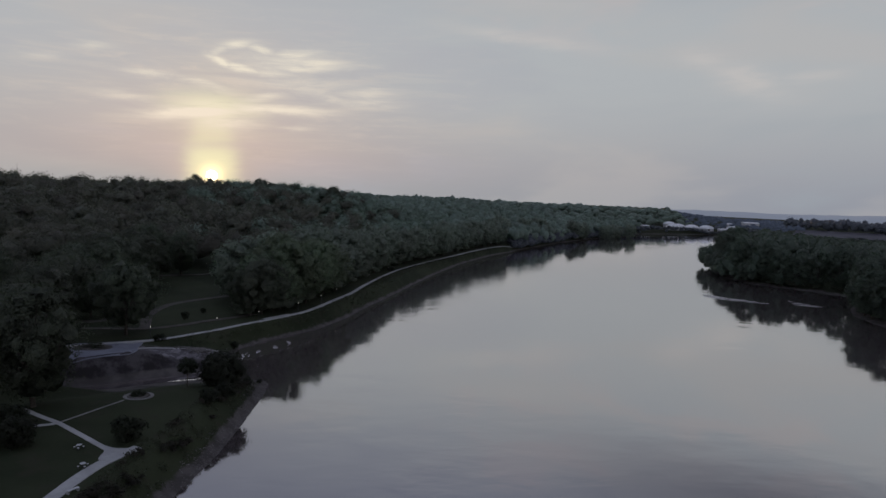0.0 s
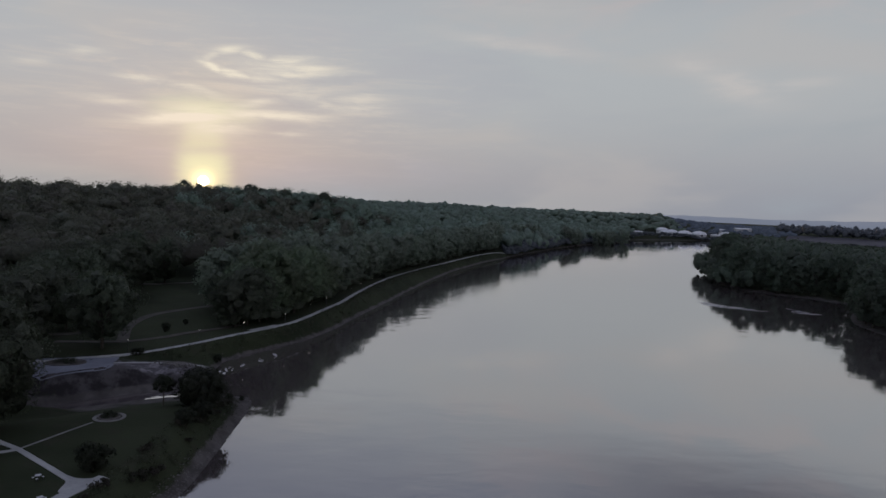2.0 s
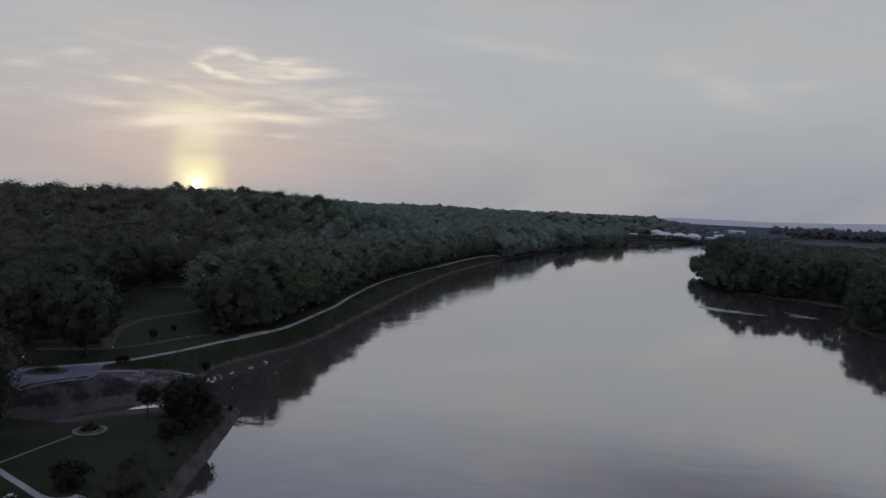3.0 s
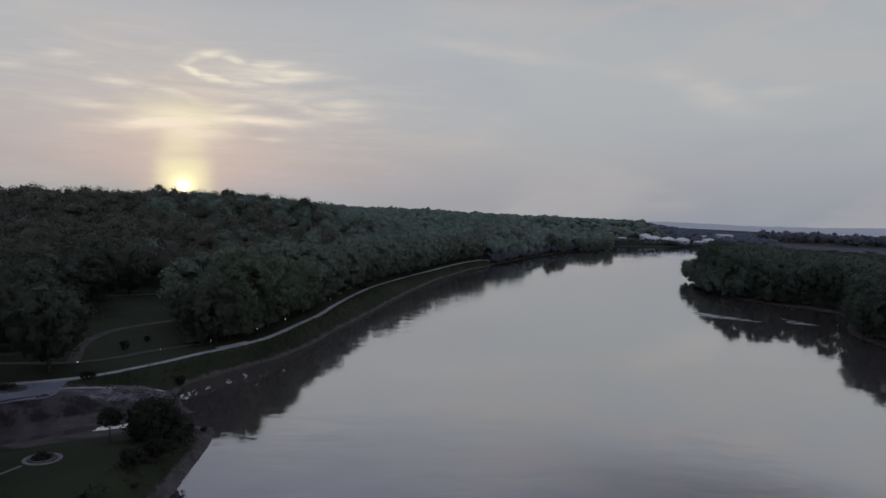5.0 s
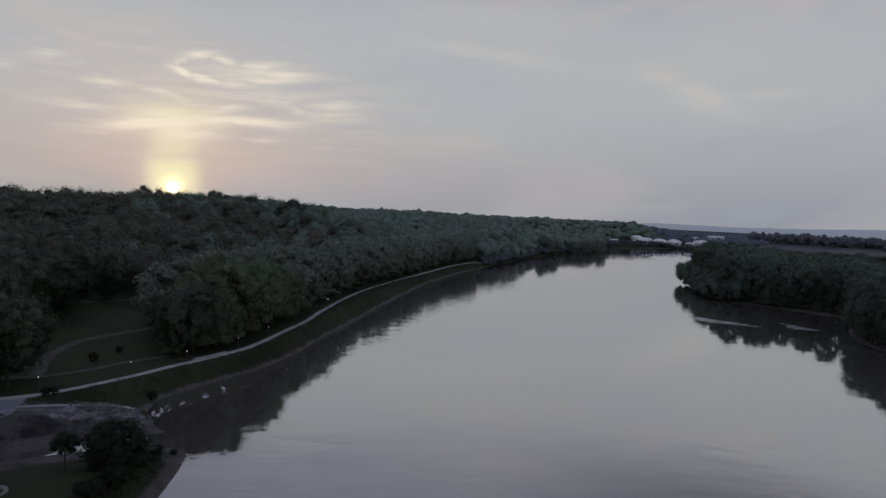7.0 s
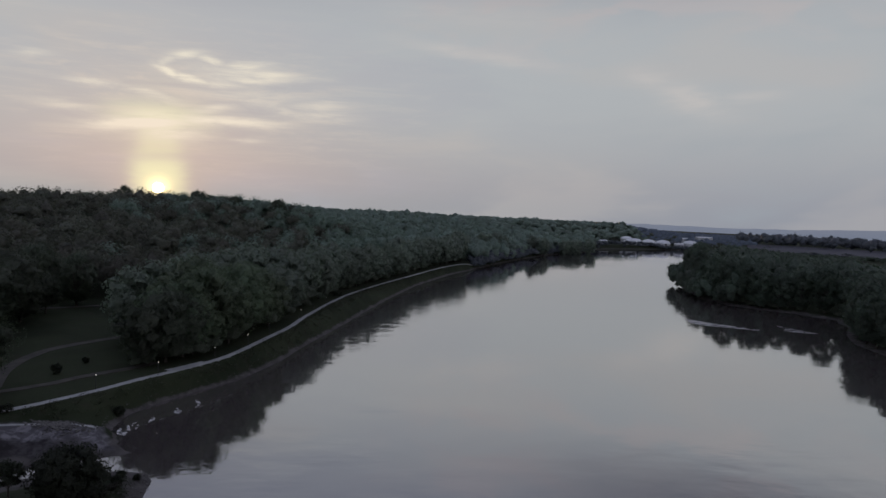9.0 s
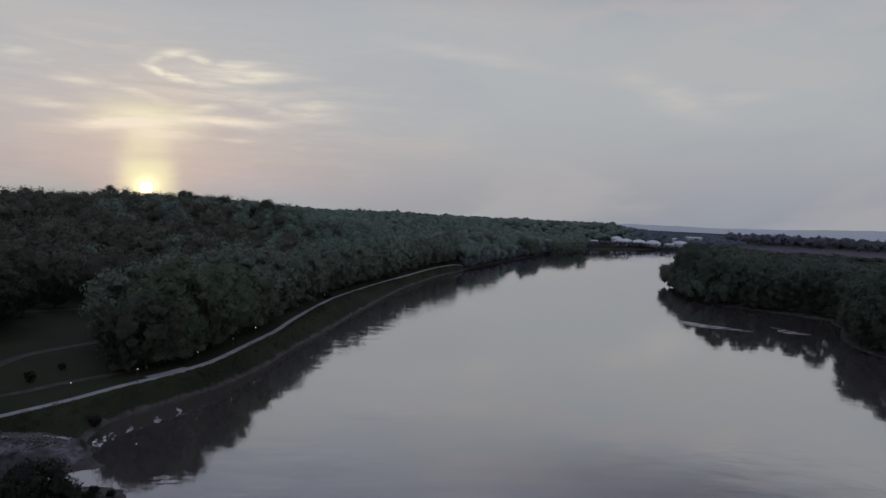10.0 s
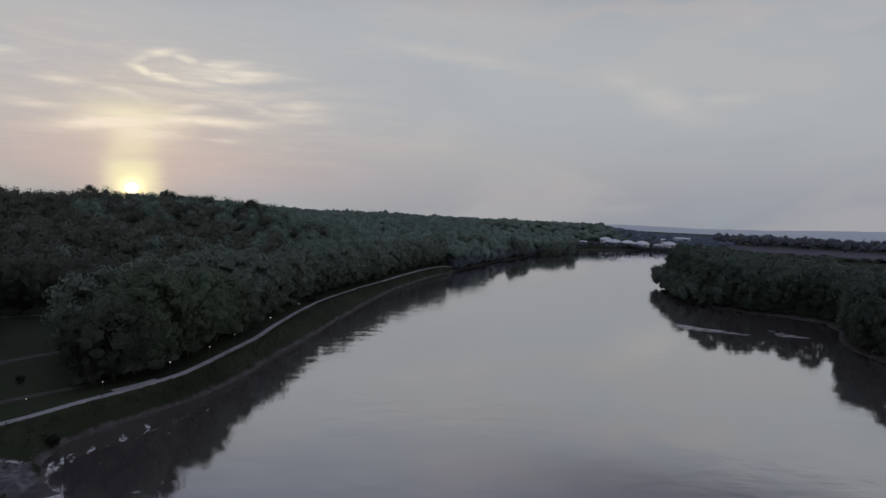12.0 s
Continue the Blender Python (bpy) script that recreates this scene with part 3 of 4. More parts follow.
def tree_model(name, seed, tall, wide, base, leaves, size, clumps, label, category="tree", mat="leaf", stems=1, droop=0.0):
    rng = np.random.default_rng(seed)
    ob = thing(name, (0, 0, 0), label, category)
    centres, radii = crown_clumps(rng, tall, wide, base, clumps, droop)
    bm = bmesh.new()
    r = tall * 0.020
    fork = base + (tall - base) * 0.3
    for s in range(stems):
        lean = Vector((rng.uniform(-1, 1), rng.uniform(-1, 1), 0)) * (0.03 if stems == 1 else 0.16) * tall
        foot = Vector((0, 0, -0.4)) if stems == 1 else Vector((rng.uniform(-0.5, 0.5), rng.uniform(-0.5, 0.5), -0.4))
        mid = foot + lean * 0.6 + Vector((0, 0, fork * 0.55))
        top = foot + lean + Vector((0, 0, fork))
        rod(bm, foot, foot + (mid - foot) * 0.12, r * 1.6, r * 1.1)
        rod(bm, foot + (mid - foot) * 0.1, mid, r * 1.1, r * 0.85)
        rod(bm, mid, top, r * 0.85, r * 0.6)
        for c in centres[s :: stems * 2]:
            a = mid.lerp(top, rng.uniform(0.2, 1.0))
            b = Vector(c)
            k = a.lerp(b, 0.5) + Vector((0, 0, -0.04 * tall))
            rod(bm, a, k, r * 0.42, r * 0.26, 5)
            rod(bm, k, b, r * 0.26, r * 0.08, 5)
    part("trunk", bm, MAT["bark"], ob)
    v, f, nrm = leaf_cloud(rng, centres, radii, leaves, size)
    # a dense leafy core inside each clump
    n = len(centres)
    core = LUMP[None] * (1 + 0.3 * rng.normal(size=(n, len(LUMP), 1))) * (radii[:, None, None] * np.array([0.52, 0.52, 0.44])) + centres[:, None]
    out = core - centres.mean(0)
    out = 0.4 * LUMP[None] + out / np.linalg.norm(out, axis=2, keepdims=True) + rng.normal(scale=0.5, size=out.shape)
    out /= np.linalg.norm(out, axis=2, keepdims=True)
    tri = np.concatenate([f[:, :3], f[:, [0, 2, 3]], (LUMP_FACES[None] + (np.arange(n) * len(LUMP))[:, None, None]).reshape(-1, 3) + len(v)])
    hang("crown", mesh_np("crown", np.concatenate([v, core.reshape(-1, 3)]), tri, MAT[mat], True, np.concatenate([nrm, out.reshape(-1, 3)])), ob)
    return ob


rng = np.random.default_rng(7)
OAK = "broad dark green deciduous tree in full leaf"
MODELS = [tree_model("tree", 10 + k, *spec) for k, spec in enumerate([
    (20, 18, 2.0, 7000, 0.46, 40, "wide-crowned dark green park tree on the lawn"),
    (20, 16, 1.2, 6600, 0.46, 38, OAK),
    (18, 15, 0.8, 6200, 0.46, 38, OAK),
    (21, 14, 1.2, 6600, 0.46, 40, OAK),
    (14, 11, 1.6, 2400, 0.55, 16, "medium green deciduous tree on the park lawn"),
])]
COTTON = [tree_model("riverside_tree", 40 + k, *spec, mat="bank_leaf") for k, spec in enumerate([
    (26, 17, 0.6, 4200, 0.8, 34, "tall dark cottonwood at the river's edge"),
    (25, 15, 1.0, 3800, 0.8, 30, "tall dark cottonwood at the river's edge"),
    (21, 14, 0.6, 3500, 0.8, 28, "full dark riverside tree with low branches"),
])]
BUSHES = [tree_model("bush", 60 + k, *spec, mat="bush", stems=1 if spec[1] < spec[0] < 9.9 else 4) for k, spec in enumerate([
    (4.2, 5.2, 0.1, 2000, 0.36, 20, "low dense dark green bush on the bank", "bush"),
    (3.0, 3.2, 0.2, 600, 0.36, 10, "small round dark shrub on the grass", "bush"),
    (6.9, 10.8, 0.3, 5200, 0.38, 40, "spreading dark willow over the creek mouth", "tree"),
    (9.4, 6.6, 4.2, 1700, 0.38, 18, "slim young tree with a small dark crown", "tree"),
])]
ROW = [tree_model("tree", 70 + k, *spec, mat="row_leaf") for k, spec in enumerate([
    (20, 16, 1.2, 6000, 0.48, 38, OAK),
    (18, 15, 0.8, 5600, 0.48, 36, OAK),
    (21, 15, 1.2, 6000, 0.48, 38, OAK),
])]
FAR = [tree_model("tree", 80 + k, *spec, mat="row_haze") for k, spec in enumerate([
    (19, 15, 1.0, 1700, 0.95, 18, OAK),
    (20, 14, 1.0, 1700, 0.95, 18, OAK),
])]
used = set()


def plant(model, x, y, scale=1.0, turn=None, sink=0.15, label="", group=""):
    """Stands a tree of this model on the ground; the first one uses the model itself."""
    m = Matrix.Translation((x, y, zat(x, y) - sink)) @ pose(0, 0, 0, 0, 0, rng.uniform(0, 360) if turn is None else turn)
    if model.name not in used:
        used.add(model.name)
        model.matrix_basis = m @ Matrix.Diagonal((scale, scale, scale, 1))
        ob = model
    else:
        ob = copy_thing(model, m)
        ob.scale = (scale,) * 3
    return tagged(ob, label, "", group)


# ---- park trees ----
for k, x, y, s in [(0, -82.4, 159, 1.0), (3, -70, 104, 1.05), (2, -82, 118, 1.1), (1, -96, 148, 1.0), (0, -104, 168, 0.95), (1, -92, 130, 1.0),
                   (4, -112, 150, 1.0), (2, -118, 190, 1.0), (3, -120, 215, 1.0), (1, -128, 170, 1.05), (0, -108, 120, 1.0), (2, -84, 92, 1.0), (4, -78, 82, 0.9), (2, -101.5, 176, 0.95), (3, -107, 194, 1.0), (0, -113, 214, 1.0), (1, -112, 229, 1.0), (4, -112, 242, 0.95), (2, -123, 205, 1.0), (3, -110, 257, 0.9), (1, -122, 240, 1.0), (0, -126, 262, 1.0)]:
    plant(MODELS[k], x, y, s, group="trees in the riverside park")
row = curve_points(PATH[8:], 9.0)
for n, (x, y) in enumerate(row):
    for depth in (0, 1, 2) if 2 < n < 14 else (0, 1) if n > 1 else (0,):
        a = row[min(n + 1, len(row) - 1)] - row[max(n - 1, 0)]
        a = a / np.hypot(*a)
        off = 8.5 + 10 * depth + rng.uniform(-1.5, 1.5)
        model = MODELS[(n + depth) % 4] if n < 3 else ROW[(n * 2 + depth) % 3] if n < 9 and depth < 2 else FAR[(n + depth) % 2]
        plant(model, x - a[1] * off, y + a[0] * off, rng.uniform(0.84, 1.18) * (0.95 if n < 4 else 1.08 if n < 14 else 1.0), group="row of trees along the riverside path")
a = np.gradient(row, axis=0)
a /= np.hypot(*a.T)[:, None]
under = np.concatenate([row[:34] + np.column_stack([-a[:34, 1], a[:34, 0]]) * off + rng.uniform(-2, 2, (len(row[:34]), 2)) for off in (7.0, 11.0, 16.0)])
UNDER = under[(under[:, 1] > 190)]
ribbon("river_path", PATH, 1.75, MAT["concrete"], label="pale concrete walking path along the river bank")

# ---- woods ----
def woods(name, xs, ys, tall, wide, seed, leaves, size, label, mat="woods", lobes=5, solid=0.70):
    """A wood of many trees as one mesh: for each a lumpy core and sprays of leaves on it."""
    r = np.random.default_rng(seed)
    cv, cf = LUMP, LUMP_FACES
    zs = height(xs, ys)
    n, m = len(xs), lobes
    big = r.uniform(0, 1, n)
    hs, ws = tall * (0.66 + 0.56 * big) * r.uniform(0.9, 1.1, n), wide * (0.64 + 0.66 * big) * r.uniform(0.9, 1.1, n)
    # lobes of each crown: a top one and others round and below it
    ang = r.uniform(0, 6.283, (n, m)) + np.arange(m) * 6.283 / max(m - 1, 1)
    out = r.uniform(0.20, 0.36, (n, m))
    out[:, 0] *= 0.3
    lift = r.uniform(0.34, 0.62, (n, m))
    lift[:, 0] = r.uniform(0.64, 0.74, n)
    mid = np.stack([xs[:, None] + np.cos(ang) * out * ws[:, None], ys[:, None] + np.sin(ang) * out * ws[:, None], zs[:, None] + lift * hs[:, None]], 2)
    rad = np.stack([ws[:, None] * r.uniform(0.24, 0.36, (n, m))] * 2 + [hs[:, None] * r.uniform(0.22, 0.34, (n, m))], 2)
    core = (cv[None, None] * (1 + 0.12 * r.normal(size=(n, m, len(cv), 1))) * (rad * solid)[:, :, None] + mid[:, :, None]).reshape(-1, 3)
    faces = (cf[None] + (np.arange(n * m) * len(cv))[:, None, None]).reshape(-1, 3)
    heart = np.stack([xs, ys, zs + 0.42 * hs], 1)
    pick = r.integers(0, m, (n, leaves))
    d = r.normal(size=(n, leaves, 3))
    d /= np.linalg.norm(d, axis=2, keepdims=True)
    d[..., 2] = np.where(d[..., 2] < -0.4, -d[..., 2], d[..., 2])
    rows = np.arange(n)[:, None]
    c = mid[rows, pick] + d * rad[rows, pick] * r.uniform(0.66, 1.06, (n, leaves, 1))
    # leaf sprays lie along the crown, and are shaded by its swell
    out = c - heart[:, None]
    out /= np.linalg.norm(out, axis=2, keepdims=True)
    c, nrm = c.reshape(-1, 3), (d + r.normal(scale=0.3, size=d.shape)).reshape(-1, 3)
    nrm /= np.linalg.norm(nrm, axis=1)[:, None]
    swell = 0.3 * d.reshape(-1, 3) + 1.0 * out.reshape(-1, 3) + 0.4 * nrm
    swell /= np.linalg.norm(swell, axis=1)[:, None]
    a = np.cross(nrm, r.normal(size=nrm.shape))
    a /= np.linalg.norm(a, axis=1)[:, None]
    b = np.cross(nrm, a)
    s = (size * r.uniform(0.6, 1.4, len(c)))[:, None]
    v = np.stack([c - a * s * 0.5, c - b * s * 0.36, c + a * s * 0.5, c + b * s * 0.36], 1).reshape(-1, 3)
    q = np.arange(len(v)).reshape(-1, 4) + len(core)
    tri = np.concatenate([faces, q[:, :3], q[:, [0, 2, 3]]])
    round_core = np.tile(cv, (n * m, 1)) * 0.4 + 1.0 * (core - np.repeat(heart, m * len(cv), 0)) / 6.0
    round_core /= np.linalg.norm(round_core, axis=1)[:, None] + 1e-6
    own = r.uniform(0, 1, n)
    own = np.concatenate([np.repeat(own, m * len(cv)), np.repeat(own, leaves * 4)])
    ob = new(name, mesh_np(name, np.concatenate([core, v]), tri, MAT[mat], True, np.concatenate([round_core, np.repeat(swell, 4, 0)]), own))
    return tagged(ob, label, "woods", "", "stuff")


def scatter(x0, x1, y0, y1, gap, seed):
    r = np.random.default_rng(seed)
    gx, gy = np.meshgrid(np.arange(x0, x1, gap), np.arange(y0, y1, gap))
    return gx.ravel() + r.uniform(-0.45, 0.45, gx.size) * gap, gy.ravel() + r.uniform(-0.45, 0.45, gy.size) * gap


# haze of distance put into the base colour and a faint blue glow
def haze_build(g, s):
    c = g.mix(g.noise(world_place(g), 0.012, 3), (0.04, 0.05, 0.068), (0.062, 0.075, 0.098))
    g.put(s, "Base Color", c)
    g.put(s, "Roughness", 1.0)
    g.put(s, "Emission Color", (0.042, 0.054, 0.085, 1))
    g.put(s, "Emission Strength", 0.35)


# horizon haze painted onto the hills as blue emission, no real source
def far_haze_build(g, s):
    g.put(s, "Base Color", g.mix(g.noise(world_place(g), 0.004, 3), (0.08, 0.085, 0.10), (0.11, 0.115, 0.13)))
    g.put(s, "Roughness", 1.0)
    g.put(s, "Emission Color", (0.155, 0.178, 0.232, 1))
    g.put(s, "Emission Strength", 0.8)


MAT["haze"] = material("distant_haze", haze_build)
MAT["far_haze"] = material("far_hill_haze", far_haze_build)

x, y = scatter(-560, 60, 60, 700, 13.2, 1)
d = seg_dist(x, y, LEFT_SHORE)
lawn = (np.hypot((x + 88) / 36, (y - 215) / 66) < 1) | ((x > -125) & (y < 175))
keep = inside(x, y, LEFT_LAND) & (d > 66) & (d < 350) & ~lawn & (seg_dist(x, y, PATH) > 25) & (x / y > -0.92)
near = keep & (y < 300) & (d < 170)
keep &= ~near
# haze-lightened leaf colour picked more often farther along the bluff
green = keep & (np.random.default_rng(12).uniform(0, 1, len(x)) < (x + 0.6 * y - 60) / 260)
keep &= ~green
woods("bluff_woods", x[keep], y[keep], 15, 16.5, 2, 430, 1.1, "dense dark green woods covering the bluff, warm sun glare in their colour", "woods", 6, 0.50)
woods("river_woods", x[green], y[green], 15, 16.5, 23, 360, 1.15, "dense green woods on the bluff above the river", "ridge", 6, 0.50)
woods("lower_woods", x[near], y[near], 15, 16.0, 22, 1200, 0.75, "dense dark green woods at the foot of the bluff")
woods("understory", UNDER[:, 0], UNDER[:, 1], 5.5, 8, 61, 260, 0.6, "dark leafy understory beneath the row of trees", "leaf", 4)
x, y = scatter(-420, 330, 690, 1150, 12.5, 3)
d = seg_dist(x, y, LEFT_SHORE)
keep = inside(x, y, LEFT_LAND) & (d > 1.0) & (d < 420) & (np.hypot(x - 430, y - 1095) > 110)
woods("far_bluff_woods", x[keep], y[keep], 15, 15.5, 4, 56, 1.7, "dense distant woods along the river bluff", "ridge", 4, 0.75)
x, y = scatter(-50, 330, 560, 700, 10, 13)
d = seg_dist(x, y, LEFT_SHORE)
keep = inside(x, y, LEFT_LAND) & (d > 0.8) & (d < 80) & (seg_dist(x, y, PATH) > 9)
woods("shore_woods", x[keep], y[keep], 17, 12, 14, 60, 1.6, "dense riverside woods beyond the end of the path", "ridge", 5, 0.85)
line = curve_points(LEFT_SHORE[40:], 6.0)
line = line[(line[:, 1] > 556) & (line[:, 0] < 300)]
a = np.gradient(line, axis=0)
a /= np.hypot(*a.T)[:, None]
r = np.random.default_rng(31)
brush = np.concatenate([line + np.column_stack([-a[:, 1], a[:, 0]]) * r.uniform(k, k + 2, (len(line), 1)) for k in (-0.6, 1.2, 4.0)])
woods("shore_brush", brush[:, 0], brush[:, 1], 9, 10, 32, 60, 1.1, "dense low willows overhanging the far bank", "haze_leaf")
x, y = scatter(-300, 1900, 1120, 2100, 26, 5)
d = seg_dist(x, y, LEFT_SHORE)
keep = inside(x, y, LEFT_LAND) & (d > 14) & (np.hypot((x - 450) / 160, (y - 1125) / 45) > 1) & (x < 0.575 * y)
ridge = keep & (x - 0.25 * y < 180) & (y < 1750)
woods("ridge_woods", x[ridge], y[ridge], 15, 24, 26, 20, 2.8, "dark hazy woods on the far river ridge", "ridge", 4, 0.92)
keep &= ~ridge & (x - 0.25 * y >= 180)
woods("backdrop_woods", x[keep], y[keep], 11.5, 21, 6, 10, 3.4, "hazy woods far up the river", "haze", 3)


def canopy(px, py):
    """Height of the flood plain woods, lower where the plain opens to the fields."""
    az, far = np.degrees(np.arctan2(px, py - 40)), np.hypot(px, py - 40)
    return np.clip((41.9 - far * np.interp(az, [20, 27, 29, 32, 34, 36, 38, 45], [0.0241, 0.0248, 0.0262, 0.0306, 0.0325, 0.0375, 0.0372, 0.033])) / 1.12, 8, 24)


x, y = scatter(150, 700, 150, 900, 12.5, 7)
d = seg_dist(x, y, RIGHT_SHORE)
keep = inside(x, y, RIGHT_LAND) & (d > 22) & (d < 150)
woods("floodplain_woods", x[keep], y[keep], canopy(x, y)[keep], 15, 8, 90, 1.8, "dense tall woods behind the river's edge", "bank_leaf")
x, y = scatter(420, 1900, 250, 1700, 26, 9)
d = seg_dist(x, y, RIGHT_SHORE)
reach = np.hypot(x, y - 40)
plain = inside(x, y, RIGHT_LAND) & (d > 12) & (((reach < 700) & (d > 140)) | (d < 70))
strip = inside(x, y, LEFT_LAND) & (x > 0.555 * y) & (reach > 1435 + 15 * wavy(x, y, 200)) & (reach < 1900)
woods("floodplain_trees", x[plain], y[plain], canopy(x, y)[plain] * 0.92, 24, 10, 24, 2.4, "dark trees across the flood plain", "far_haze_leaf", 4)
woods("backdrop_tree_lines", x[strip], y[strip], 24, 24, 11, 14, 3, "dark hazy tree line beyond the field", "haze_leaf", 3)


def far_field():
    """A bare field beyond the flood plain woods, a low sheet over the ground."""
    rows = []
    for r in (1130, 1230, 1330, 1430, 1580):
        az = np.radians(np.linspace(30.5, 52, 24))
        rows.append(np.column_stack([np.sin(az) * r, 40 + np.cos(az) * r, np.full(24, 8.2)]))
    faces = [(k * 24 + i, (k + 1) * 24 + i, (k + 1) * 24 + i + 1, k * 24 + i + 1) for k in range(4) for i in range(23)]
    tagged(new("field", mesh_np("field", np.concatenate(rows), faces, MAT["field"])), "bare mauve-brown farm field beyond the woods", "field", "", "structure")


far_field()


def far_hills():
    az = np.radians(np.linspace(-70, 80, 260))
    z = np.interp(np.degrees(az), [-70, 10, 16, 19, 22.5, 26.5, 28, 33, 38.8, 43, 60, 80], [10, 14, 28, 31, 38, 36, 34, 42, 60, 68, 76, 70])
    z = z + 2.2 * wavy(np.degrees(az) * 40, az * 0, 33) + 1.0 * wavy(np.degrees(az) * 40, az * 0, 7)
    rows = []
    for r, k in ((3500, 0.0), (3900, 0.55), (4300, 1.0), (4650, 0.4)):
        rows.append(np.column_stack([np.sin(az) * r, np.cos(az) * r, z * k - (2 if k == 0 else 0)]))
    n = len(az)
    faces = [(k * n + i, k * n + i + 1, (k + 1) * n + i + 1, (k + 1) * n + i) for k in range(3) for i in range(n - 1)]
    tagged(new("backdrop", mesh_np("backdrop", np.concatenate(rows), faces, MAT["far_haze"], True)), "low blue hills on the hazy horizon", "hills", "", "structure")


far_hills()

# trees that stand out on the skyline
for k, x, y, s in [(3, -264, 652, 1.15), (0, -193, 645, 1.06), (4, -181, 640, 1.28), (1, -107, 592, 1.1), (2, -150, 610, 1.1)]:
    plant(MODELS[k], x, y, s, sink=2.5, group="tall trees on the ridge")

line = curve_points(RIGHT_SHORE[3:17], 6.0)
a = np.gradient(line, axis=0)
a /= np.hypot(*a.T)[:, None]
r = np.random.default_rng(41)
brush = line + np.column_stack([a[:, 1], -a[:, 0]]) * r.uniform(6.0, 9.0, (len(line), 1))
woods("bank_brush", brush[:, 0], brush[:, 1], 4.6, 7, 42, 160, 0.8, "low dark brush along the muddy river edge", "leaf", 4, 0.6)

tip = curve_points(RIGHT_SHORE[11:15], 5.0)
a = np.gradient(tip, axis=0)
a /= np.hypot(*a.T)[:, None]
tip = np.concatenate([tip + np.column_stack([a[:, 1], -a[:, 0]]) * r.uniform(k, k + 2, (len(tip), 1)) for k in (-2.6, 2.2)])
woods("tip_willows", tip[:, 0], tip[:, 1], 15, 11, 43, 240, 1.0, "rounded willows leaning over the water at the river bend", "bank_leaf", 5, 0.6)

# cottonwoods at the edge
edge = curve_points(RIGHT_SHORE[2:17], 10.5)
for n, (x, y) in enumerate(edge):
    a = edge[min(n + 1, len(edge) - 1)] - edge[max(n - 1, 0)]
    a = a / np.hypot(*a)
    off = (6 if y < 305 else 12 if y > 415 else 7.5) + rng.uniform(-2, 2.5)
    plant(COTTON[n % 3], x + a[1] * off, y - a[0] * off, rng.uniform(0.85, 1.0) if y < 305 else rng.uniform(0.85, 1.05) if y > 415 else rng.uniform(0.86, 1.03), group="tall trees on the river's edge")

# clumps of tall trees at the water's edge, with open bank between them
for n, (x, y) in enumerate([(38, 553), (45, 568), (47, 588), (56, 604), (64, 618), (84, 639), (93, 650), (101, 660), (110, 671), (158, 745), (167, 752), (177, 764), (214, 809), (222, 815), (231, 822), (240, 831), (262, 856)]):
    plant(FAR[n % 2], x - 3, y + 3, rng.uniform(1.0, 1.3), group="tall trees on the far bank")

# ---- storage yard across the river ----
def dome_tank(x, y, z, wide, wall, rise):
    """A white round store with a low wall, a domed roof and a roof vent."""
    ob = thing("storage_dome", (x, y, z), "white round storage building with a shallow domed roof", "storage building", "white storage domes by the river")
    n, r = 36, wide / 2
    bm = bmesh.new()
    bmesh.ops.create_cone(bm, cap_ends=False, segments=n, radius1=r, radius2=r, depth=wall + 1, matrix=pose(0, 0, (wall - 1) / 2))
    wall_part = part("wall", bm, MAT["wall"], ob, "pale grey ring wall")
    bm = bmesh.new()
    rings = []
    for k in range(9):
        u = k / 9
        rings.append([bm.verts.new(((r + 0.4) * math.cos(u * 1.45) * math.cos(6.2832 * i / n), (r + 0.4) * math.cos(u * 1.45) * math.sin(6.2832 * i / n), wall + rise * math.sin(u * 1.45))) for i in range(n)])
    top = bm.verts.new((0, 0, wall + rise))
    for a, b in zip(rings, rings[1:]):
        for i in range(n):
            bm.faces.new((a[i], a[(i + 1) % n], b[(i + 1) % n], b[i]))
    for i in range(n):
        bm.faces.new((rings[-1][i], rings[-1][(i + 1) % n], top))
    roof_part = part("roof", bm, MAT["white"], ob, "white domed roof", True)
    bm = bmesh.new()
    bmesh.ops.create_cone(bm, cap_ends=True, segments=12, radius1=1.1, radius2=0.8, depth=1.2, matrix=pose(0, 0, wall + rise + 0.3))
    part("vent", bm, MAT["wall"], roof_part)
    bm = bmesh.new()
    box(bm, 0, -r - 0.05, wall / 2, 3.5, 0.3, min(3.6, wall))
    part("door", bm, MAT["steel"], wall_part)


